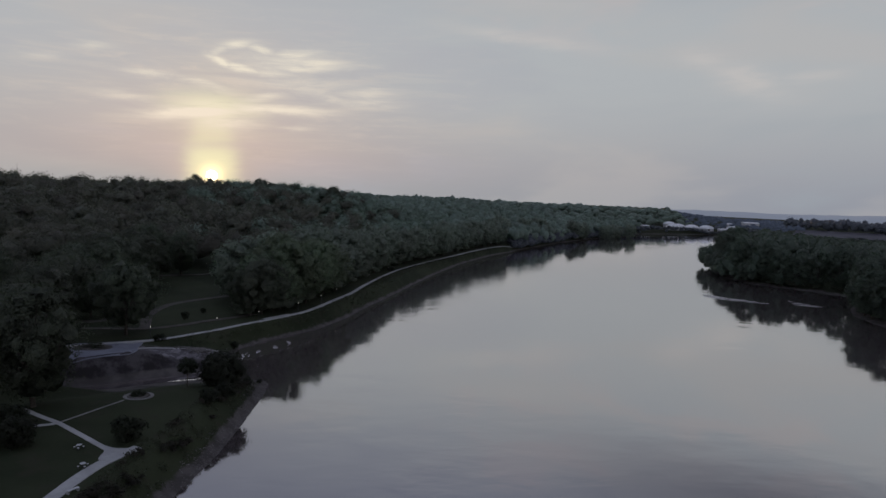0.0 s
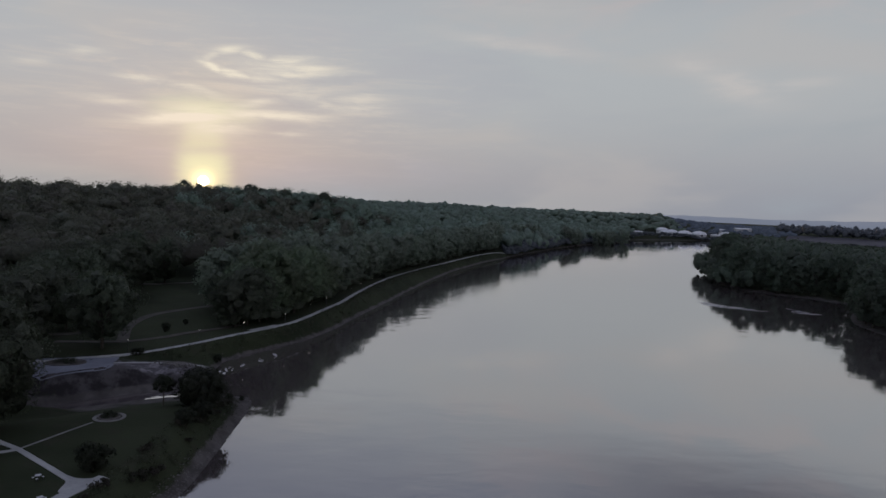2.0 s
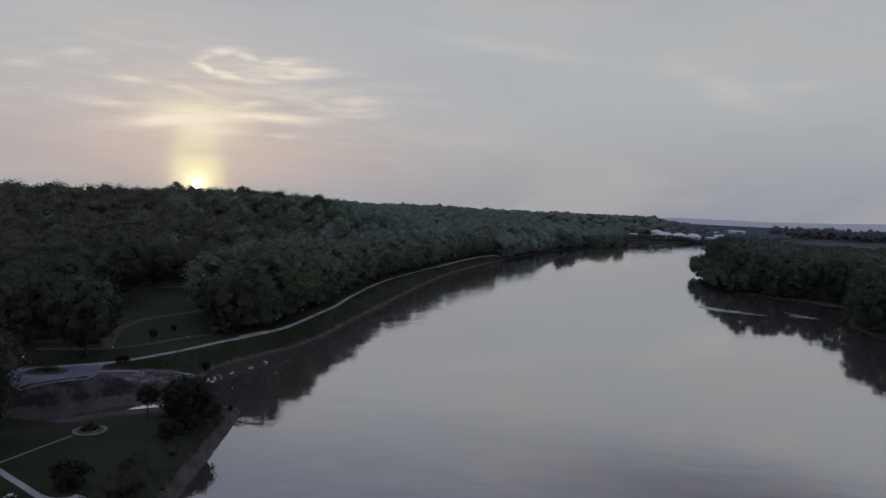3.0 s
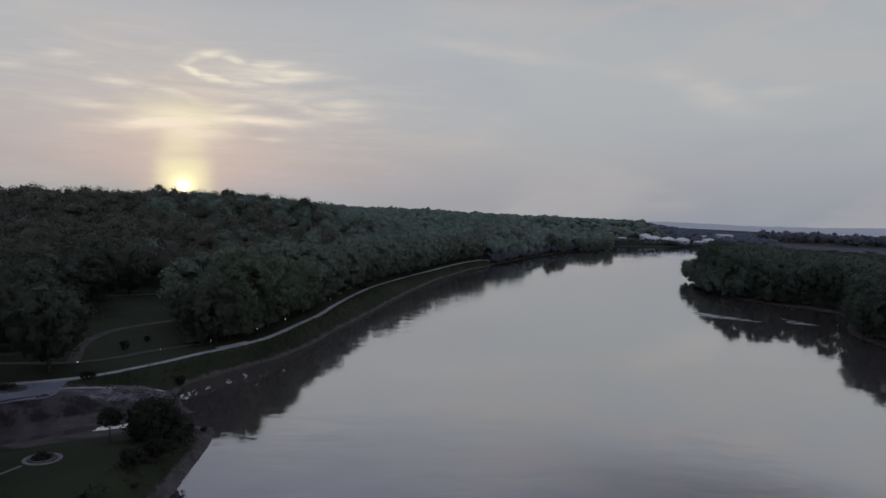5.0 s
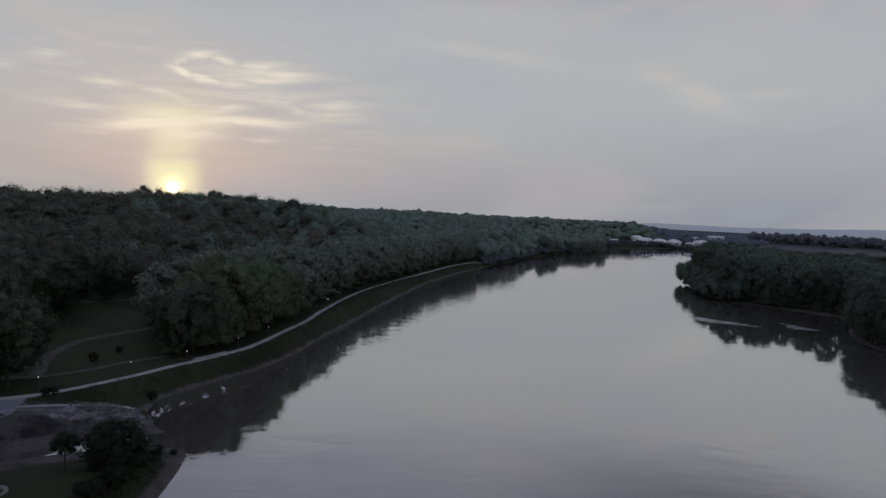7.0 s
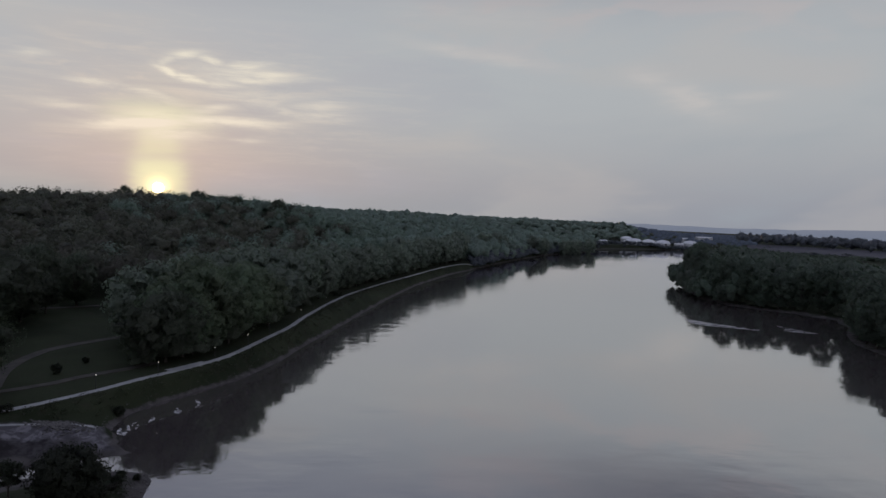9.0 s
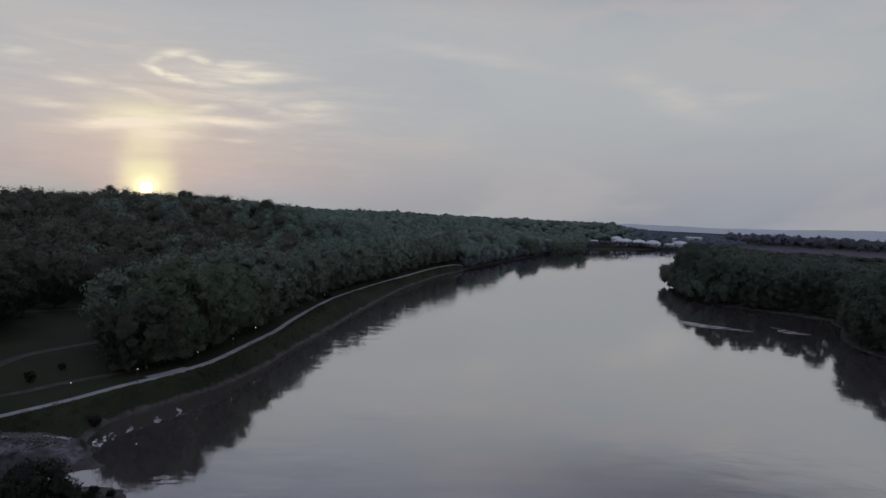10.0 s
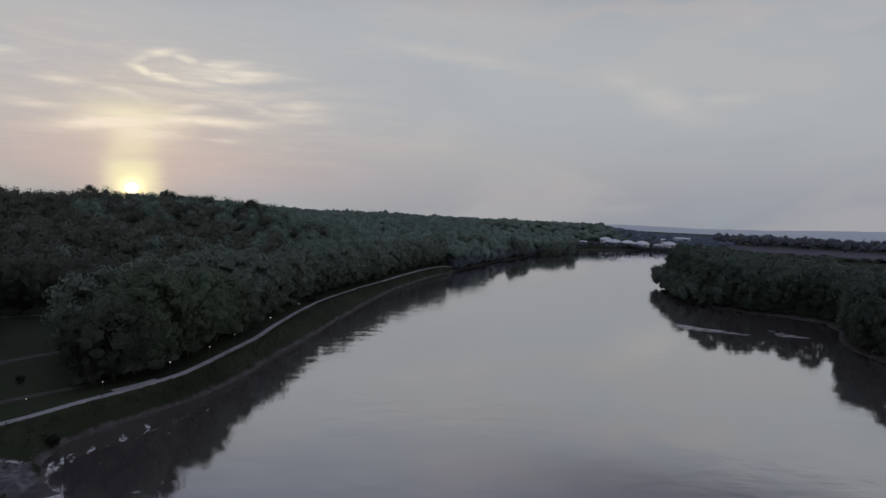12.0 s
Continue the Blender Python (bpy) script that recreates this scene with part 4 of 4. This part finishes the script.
def shed(x, y, wide, deep, tall, turn, label):
    """A plain building with a gabled roof and openings."""
    z = zat(x, y)
    ob = thing("warehouse", (x, y, z - 0.3), label, "building", "pale buildings by the river")
    ob.rotation_euler = (0, 0, radians(turn))
    bm = bmesh.new()
    box(bm, 0, 0, tall / 2, wide, deep, tall)
    wall_part = part("wall", bm, MAT["wall"], ob)
    bm = bmesh.new()
    w, e, h = wide / 2 + 0.5, deep / 2 + 0.5, deep * 0.16
    v = [bm.verts.new(p) for p in ((-w, -e, tall), (w, -e, tall), (w, 0, tall + h), (-w, 0, tall + h), (-w, e, tall), (w, e, tall),
                                   (-w, -e, tall - 0.3), (w, -e, tall - 0.3), (-w, e, tall - 0.3), (w, e, tall - 0.3))]
    for q in ((0, 1, 2, 3), (3, 2, 5, 4), (6, 7, 1, 0), (4, 5, 9, 8), (0, 3, 4, 8, 6), (1, 7, 9, 5, 2), (7, 6, 8, 9)):
        bm.faces.new([v[i] for i in q])
    part("roof", bm, MAT["white"], ob, "white metal roof")
    for k in range(3):
        bm = bmesh.new()
        box(bm, (k - 1) * wide * 0.3, -deep / 2 - 0.03, 1.8, wide * 0.14, 0.1, 3.4)
        part("door", bm, MAT["steel"], wall_part)


for x, y, wide, wall, rise in [(411, 1100, 27, 4.0, 5.6), (427, 1124, 24, 4, 6.0), (443, 1102, 24, 3.8, 6.0), (470, 1104, 25, 3.6, 6.0), (526, 1116, 26, 4.5, 5.4), (424, 1160, 22, 7, 5.4)]:
    dome_tank(x, y, 6.6, wide, wall, rise)
shed(502, 1110, 14, 10, 5.5, 0, "small white flat-looking shed between the domes")
shed(560, 1220, 20, 10, 9.5, 4, "long white roofed hall behind the domes")
shed(650, 1310, 34, 12, 10.0, 2, "long white roofed hall behind the domes")
shed(352, 1080, 14, 9, 6, 20, "small pale building at the wooded river bank")
x = np.concatenate([np.linspace(300, 575, 60) + rng.uniform(-3, 3, 60), np.array([455, 508, 545, 560, 590])])
y = np.concatenate([np.interp(np.linspace(300, 575, 60), [296, 345, 420, 520, 600], [980, 1034, 1075, 1106, 1150]) + rng.uniform(0, 5, 60), np.array([1150, 1140, 1135, 1150, 1140])])
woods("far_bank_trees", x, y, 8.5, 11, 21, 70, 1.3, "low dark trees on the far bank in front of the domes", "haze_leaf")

# ---- park paving ----
SQUARE = [(-82.4, 135.2), (-77.8, 139.4), (-72.4, 144.2), (-74.8, 150), (-75.4, 154.2), (-81.6, 151.2), (-90.5, 147.6), (-94, 142), (-90, 137)]


def paved(name, outline, mat, label, lift=0.06):
    """A paved place, a slab that follows the ground."""
    c = curve_points(outline + outline[:1], 1.5)[:-1]
    mid = c.mean(0)
    rings = [mid + (c - mid) * k for k in (1.005, 1.0, 0.8, 0.6, 0.4, 0.2)]
    z = [height(r[:, 0], r[:, 1]) + lift for r in rings]
    z[0] = z[0] - 0.4
    n = len(c)
    verts = np.concatenate([np.column_stack([r, h]) for r, h in zip(rings, z)] + [np.array([[*mid, zat(*mid) + lift]])])
    faces = [(k * n + i, k * n + (i + 1) % n, (k + 1) * n + (i + 1) % n, (k + 1) * n + i) for k in range(5) for i in range(n)]
    faces += [(5 * n + i, 5 * n + (i + 1) % n, 6 * n) for i in range(n)]
    me = bpy.data.meshes.new(name)
    me.from_pydata([tuple(v) for v in verts], [], faces)
    me.materials.append(mat)
    tagged(new(name, me), label, "pavement", "", "structure")


paved("plaza", SQUARE, MAT["asphalt"], "blue-grey paved turning circle with a planted island")


def bed(name, x, y, rx, ry, turn, label, rim):
    """A kerbed round planting bed full of low dark plants."""
    ob = thing(name, (x, y, zat(x, y)), label, "flower bed")
    ob.rotation_euler = (0, 0, radians(turn))
    n = 40
    ring = [(math.cos(6.2832 * i / n), math.sin(6.2832 * i / n)) for i in range(n)]
    bm = bmesh.new()
    rows = [[bm.verts.new((c * (rx + a), s * (ry + a), h)) for c, s in ring] for a, h in ((0.0, -0.2), (0.0, 0.22), (-rim, 0.22), (-rim, 0.05))]
    for a, b in zip(rows, rows[1:]):
        for i in range(n):
            bm.faces.new((a[i], a[(i + 1) % n], b[(i + 1) % n], b[i]))
    part("kerb", bm, MAT["rock"], ob, "dull stone kerb")
    bm = bmesh.new()
    bm.faces.new([bm.verts.new((c * (rx - rim * 0.9), s * (ry - rim * 0.9), 0.12)) for c, s in ring])
    part("soil", bm, MAT["dirt"], ob)
    r = np.random.default_rng(int(abs(x) * 10))
    k = 26
    u, ph = np.sqrt(r.uniform(0, 1, k)), r.uniform(0, 6.283, k)
    c = np.column_stack([u * np.cos(ph) * (rx - rim - 0.5), u * np.sin(ph) * (ry - rim - 0.5), np.full(k, 0.3)])
    v, f, _ = leaf_cloud(r, c, r.uniform(0.35, 0.75, k), 900, 0.26, 1.0)
    hang("plants", mesh_np("plants", v, f, MAT["bush"]), ob, "low dark green plants")


bed("planted_island", -83.4, 145.6, 4.3, 2.6, 12, "kerbed planting island full of low dark shrubs", 0.25)
bed("round_bed", -55.9, 112.5, 1.9, 1.75, 0, "round planting bed inside a pale ring path on the lawn", 0.3)
ring = [(-55.9 + 2.35 * math.cos(a), 112.5 + 2.2 * math.sin(a)) for a in np.linspace(0, 2 * math.pi, 30)]
ribbon("ring_path", ring, 0.6, MAT["gravel"], 0.06, 0.5, "pale concrete ring path round the planting bed")
ribbon("lawn_path", [(-61.4, 97.6), (-59.7, 103), (-57.3, 109.8)], 0.45, MAT["gravel"], 0.05, 1.0, "narrow pale footpath across the lawn")
ribbon("park_path", [(-73, 104), (-66, 99.7), (-61.1, 97.1), (-54.5, 92.8), (-48.9, 89.1), (-46.9, 87.4)], 0.85, MAT["concrete"], 0.07, 1.0, "pale concrete footpath through the park")
paved("path_junction", [(-51.9, 91.4), (-50.0, 89.7), (-48.9, 88.0), (-48.5, 85.8), (-47.2, 85.2), (-45.6, 88.3), (-44.9, 90.4), (-46.6, 89.8), (-48.6, 89.8)], MAT["concrete"], "pale concrete junction of two footpaths", 0.1)
ribbon("side_path", [(-61.6, 97.2), (-64, 95.6), (-70, 94.8), (-80, 95)], 0.9, MAT["concrete"], 0.05, 1.0, "narrow pale footpath under the trees")
ribbon("bank_path", [(-44.9, 90.4), (-46.3, 87), (-47.6, 82), (-47.9, 73), (-48.2, 60), (-48, 30), (-47, -60)], 2.0, MAT["concrete"], 0.09, 1.0, "wide pale concrete path ending above the bank")
ribbon("creek_path", CREEK_WALK, 0.8, MAT["concrete"], 0.05, 1.0, "pale concrete walk down to the creek mouth")
ribbon("path_pad", [(-54.6, 187.6), (-51.6, 192.0), (-48.9, 196.8)], 1.3, MAT["concrete"], 0.06, 1.0, "pale concrete pad widening the river path")
ribbon("track", [(-96, 162), (-84, 165.2), (-79.5, 167.2), (-73.6, 174), (-70.6, 179.5), (-63.6, 188.5), (-59.5, 195)], 2.2, MAT["dirt"], 0.03, 1.5, "worn dirt track across the lawn")
ribbon("lawn_track", [(-81.6, 166.6), (-82.4, 169.5), (-84, 173), (-87.2, 181), (-89.3, 191), (-88, 204), (-81, 216), (-72, 228)], 2.8, MAT["dirt"], 0.05, 1.5, "worn dirt track across the lawn")
ribbon("road", [(-150, 150), (-118, 161), (-102.5, 169), (-96, 172.5), (-92, 182)], 3.2, MAT["dirt"], 0.06, 1.5, "narrow dull park road")
ribbon("park_road", [(-150, 215), (-128, 237), (-112, 253.5), (-102, 265.5), (-94, 279)], 2.6, MAT["dirt"], 0.08, 2.0, "dull road at the foot of the bluff")


# ---- lamps and furniture ----
def lamp_post(x, y):
    z = zat(x, y)
    ob = thing("street_lamp", (x, y, z), "slim dark lamp post with a small lit globe beside the path", "lamp", "lamps along the path")
    h = 8.4 - z if 1.5 < 8.4 - z < 6 else 3.2
    bm = bmesh.new()
    rod(bm, (0, 0, -0.3), (0, 0, 0.35), 0.11, 0.09)
    rod(bm, (0, 0, 0.35), (0, 0, h - 0.15), 0.06, 0.045)
    part("post", bm, MAT["steel"], ob)
    bm = bmesh.new()
    bmesh.ops.create_uvsphere(bm, u_segments=10, v_segments=7, radius=0.085, matrix=pose(0, 0, h))
    globe = part("globe", bm, MAT["lamp"], ob, "lit white globe", True)
    bm = bmesh.new()
    rod(bm, (0, 0, h + 0.12), (0, 0, h + 0.24), 0.13, 0.04)
    part("cap", bm, MAT["steel"], globe)


for x, y in [(-88.5, 145.6), (-74.9, 156.8), (-62.9, 171.1), (-54.7, 183.0), (-46.9, 200.0), (-42.6, 217.1), (-40.0, 233.7), (-34.9, 263.1), (-32.9, 279.1),
             (-29.6, 295.7), (-27.4, 311.2), (-105.2, 272.9)]:
    lamp_post(x, y)


def park_table(x, y, turn):
    """A small fixed table on a post with four stools round it."""
    ob = thing("park_table", (x, y, zat(x, y)), "small pale fixed park table with four stools on the grass", "table", "park tables on the lawn")
    ob.rotation_euler = (0, 0, radians(turn))
    bm = bmesh.new()
    box(bm, 0, 0, 0.72, 0.7, 0.7, 0.06)
    bmesh.ops.bevel(bm, geom=list(bm.edges), offset=0.02, segments=1, affect="EDGES")
    part("tabletop", bm, MAT["wall"], ob)
    bm = bmesh.new()
    rod(bm, (0, 0, -0.1), (0, 0, 0.72), 0.07, 0.06)
    part("post", bm, MAT["steel"], ob)
    for k in range(4):
        c, q = math.cos(k * 1.5708), math.sin(k * 1.5708)
        bm = bmesh.new()
        rod(bm, (0.6 * c, 0.6 * q, 0.43), (0.6 * c, 0.6 * q, 0.48), 0.15, 0.15, 12)
        seat = part("stool", bm, MAT["wall"], ob)
        bm = bmesh.new()
        rod(bm, (0.6 * c, 0.6 * q, -0.1), (0.6 * c, 0.6 * q, 0.43), 0.04, 0.04, 6)
        part("stool_post", bm, MAT["steel"], seat)


park_table(-52.9, 88.6, 20)
park_table(-48.9, 82.8, 50)


def bench(x, y, turn):
    ob = thing("bench", (x, y, zat(x, y)), "pale concrete bench beside the path", "bench")
    ob.rotation_euler = (0, 0, radians(turn))
    bm = bmesh.new()
    box(bm, 0, 0, 0.45, 1.5, 0.45, 0.09)
    part("seat", bm, MAT["wall"], ob)
    for side in (-1, 1):
        bm = bmesh.new()
        box(bm, side * 0.65, 0, 0.18, 0.16, 0.42, 0.45)
        part("leg", bm, MAT["wall"], ob)


bench(-46.2, 76.0, 60)


def mast():
    x, y = -314, 452
    ob = thing("radio_mast", (x, y, zat(x, y)), "thin radio mast rising over the wooded ridge", "mast")
    for k, (a, b) in enumerate(((0, 9), (9, 16), (16, 21.5))):
        bm = bmesh.new()
        rod(bm, (0, 0, a), (0, 0, b), 0.22 - 0.06 * k, 0.18 - 0.06 * k, 6)
        part("section", bm, MAT["steel"], ob)


mast()

# ---- bushes ----
for k, x, y, s in [(2, -44.8, 124.6, 1.0), (3, -50.6, 121.7, 0.66), (0, -44.0, 139.4, 0.3), (0, -41.0, 138.4, 0.26), (0, -42.8, 135.2, 0.4), (0, -45.6, 137.6, 0.3), (0, -47.8, 92.6, 0.95), (1, -76.2, 181, 0.85), (1, -74.7, 191, 0.6), (1, -57.0, 168.6, 0.8), (1, -72.6, 155.2, 0.6),
                   (1, -71.4, 156.0, 0.6), (1, -27.7, 321.7, 1.0), (1, -26.6, 323.5, 0.9), (0, -42.6, 112, 0.7), (0, -41.6, 118, 0.75), (0, -62, 88, 1.1), (0, -66, 92, 1.1)]:
    plant(BUSHES[k], x, y, s, group="bushes on the bank and lawn")


low = curve_points(LEFT_SHORE[2:8], 1.5)
r = np.random.default_rng(91)
low = np.repeat(low, 5, 0) + np.column_stack([-r.uniform(3.4, 6.6, len(low) * 5), r.normal(0, 1, len(low) * 5)])
low = low[(low[:, 1] > 55) & (wavy(low[:, 0], low[:, 1], 4.0, 3.0) > 0.05)]
woods("bank_thicket", low[:, 0], low[:, 1], 0.9, 1.9, 92, 90, 0.26, "rank dark brownish brush covering the river bank", "thicket", 3, 0.5)

# ---- bank rocks, weeds, ripples ----
def stones(name, places, sizes, label, seed):
    r = np.random.default_rng(seed)
    base = np.array([(1, 0, 0), (-1, 0, 0), (0, 1, 0), (0, -1, 0), (0, 0, 0.7), (0, 0, -0.7), (0.65, 0.65, 0.35), (-0.65, 0.6, 0.35), (0.6, -0.65, 0.3), (-0.6, -0.6, 0.4)], float)
    bm = bmesh.new()
    for p in base:
        bm.verts.new(p)
    bmesh.ops.convex_hull(bm, input=bm.verts)
    bm.verts.index_update()
    cv, cf = np.array([v.co for v in bm.verts]), np.array([[v.index for v in f.verts] for f in bm.faces if len(f.verts) == 3])
    bm.free()
    n = len(places)
    ang = r.uniform(0, 6.283, n)
    rot = np.stack([np.stack([np.cos(ang), -np.sin(ang)], 1), np.stack([np.sin(ang), np.cos(ang)], 1)], 1)
    v = cv[None] * r.uniform(0.7, 1.25, (n, len(cv), 1)) * (sizes[:, None] * r.uniform(0.6, 1.3, (n, 3)))[:, None]
    v[..., :2] = np.einsum("nij,nkj->nki", rot, v[..., :2])
    v = v + places[:, None]
    f = (cf[None] + (np.arange(n) * len(cv))[:, None, None]).reshape(-1, 3)
    return tagged(new(name, mesh_np(name, v.reshape(-1, 3), f, MAT["rock"])), label, "rocks", "", "stuff")


r = np.random.default_rng(5)
line = curve_points(LEFT_SHORE[2:9], 0.5)
line = np.concatenate([line, curve_points(LEFT_SHORE[25:37], 1.6)])
pick = line[r.integers(0, len(line), 2400)] + np.column_stack([-np.abs(r.normal(0.5, 1.2, 2400)) + 0.4, r.normal(0, 0.8, 2400)])
z = height(pick[:, 0], pick[:, 1])
ok = (z > -0.4) & (z < 2.2)
stones("bank_rocks", np.column_stack([pick, z])[ok], r.uniform(0.08, 0.24, ok.sum()), "grey-brown rocks lining the water's edge", 6)
k = 420
p = np.column_stack([r.normal(-62, 2.4, k), r.normal(154.6, 1.1, k)])
z = height(p[:, 0], p[:, 1])
ok = z > 0.1
stones("creek_rubble", np.column_stack([p, z])[ok], r.uniform(0.10, 0.42, ok.sum()), "scattered rubble and driftwood-coloured stones by the creek mouth", 8)

line = curve_points(PATH[4:18], 1.2)
pick = line[r.integers(0, len(line), 900)] + np.column_stack([r.uniform(1.9, 7.0, 900), r.normal(0, 1, 900)])
low = curve_points(LEFT_SHORE[2:8], 1.0)
pick = np.concatenate([pick, low[r.integers(0, len(low), 420)] + np.column_stack([-r.uniform(1.8, 7.5, 420), r.normal(0, 1, 420)])])
z = height(pick[:, 0], pick[:, 1])
ok = (z > 0.8) & (seg_dist(pick[:, 0], pick[:, 1], PATH) > 2.0)
c = np.column_stack([pick, z + 0.15])[ok]
rim = curve_points(PATH[4:18], 0.8)
tan = np.gradient(rim, axis=0)
rim = rim + np.column_stack([tan[:, 1], -tan[:, 0]]) / np.hypot(*tan.T)[:, None] * r.uniform(1.7, 2.6, (len(rim), 1))
c = np.concatenate([c, np.column_stack([rim, height(rim[:, 0], rim[:, 1]) + 0.25])])
v, f, _ = leaf_cloud(r, c, r.uniform(0.3, 0.9, len(c)), 30000, 0.28, 0.9)
tagged(new("bank_weeds", mesh_np("bank_weeds", v, f, MAT["hedge"])), "rough weeds and grass tufts on the river bank", "weeds", "", "stuff")


def foam_streak(x, y, long, deep, turn, bend=0.0):
    """A thin pale patch lying on the water."""
    n = 28
    c, q = math.cos(radians(turn)), math.sin(radians(turn))
    bm = bmesh.new()
    vs = []
    for i in range(n):
        a = 6.2832 * i / n
        k = 1 + 0.14 * math.sin(3 * a + x) + 0.08 * math.sin(7 * a)
        p, r = long * math.cos(a) * k, deep * math.sin(a) * k + bend * math.cos(a) ** 2
        vs.append(bm.verts.new((x + p * c - r * q, y + p * q + r * c, 0.012)))
    bm.faces.new(vs)
    me = bpy.data.meshes.new("foam_streak")
    bm.to_mesh(me)
    bm.free()
    me.materials.append(MAT["pale_patch"])
    tagged(new("foam_streak", me), "thin pale streak on the water of the bay", "water", "", "structure")


def riffle_build(g, s):
    p = world_place(g)
    # pale base colour stands in for sky reflected off the broken surface
    g.put(s, "Base Color", (0.34, 0.33, 0.33, 1))
    g.put(s, "Roughness", 0.35)
    g.put(s, "IOR", 5.2)
    flow = g.add("ShaderNodeMapping")
    g.put(flow, "Vector", p)
    flow.inputs["Rotation"].default_value = (0, 0, 0.75)
    flow.inputs["Scale"].default_value = (0.12, 0.55, 1.0)
    g.put(s, "Alpha", g.ramp(g.noise(flow.outputs[0], 1.0, 5, 0.65, 0.3), 0.40, 0.56))
    bump(g, s, g.noise(p, 1.4, 3), 0.9, 0.35)


MAT["riffle"] = material("broken_water", riffle_build)


def riffle_patch(outline):
    c = curve_points(outline + outline[:1], 2.0)[:-1]
    bm = bmesh.new()
    bm.faces.new([bm.verts.new((*q, 0.012)) for q in c])
    bmesh.ops.triangulate(bm, faces=list(bm.faces))
    me = bpy.data.meshes.new("foam_streak")
    bm.to_mesh(me)
    bm.free()
    me.materials.append(MAT["riffle"])
    tagged(new("water_riffle", me), "patch of broken water over a submerged sill, sky shine in its colour", "water", "", "structure")


riffle_patch([(139, 325), (147, 315), (155.3, 307.2), (162.5, 299.8), (160.5, 298.6), (150, 303.5), (140, 307.5), (136, 315)])
riffle_patch([(178, 314), (175.5, 305), (173.6, 299.6), (179, 296.6), (186, 295.6), (183, 298.6), (179, 303)])


def pale_patch_build(g, s):
    p = world_place(g)
    fray = g.noise(p, 0.9, 5, 0.7, 0.6)
    g.put(s, "Base Color", g.mix(g.ramp(g.noise(p, 1.2, 4, 0.65), 0.4, 0.65), (0.55, 0.54, 0.53), (0.9, 0.88, 0.86)))
    g.put(s, "Roughness", 0.5)
    g.put(s, "Alpha", g.ramp(fray, 0.38, 0.62))
    bump(g, s, g.noise(p, 3.0, 3), 0.6, 0.1)


MAT["pale_patch"] = material("pale_foam", pale_patch_build)
r = np.random.default_rng(77)
for x, y, n in [(-53.0, 161.6, 3), (-52.3, 165.0, 3), (-50.9, 168.8, 1), (-46.6, 174.4, 3), (-44.8, 179.4, 2)]:
    for k in range(n):
        foam_streak(x + r.uniform(-0.9, 0.9), y + r.uniform(-1.4, 1.4), r.uniform(0.9, 2.2), r.uniform(0.22, 0.42), 107 + r.uniform(-15, 15), r.uniform(-0.15, 0.15))
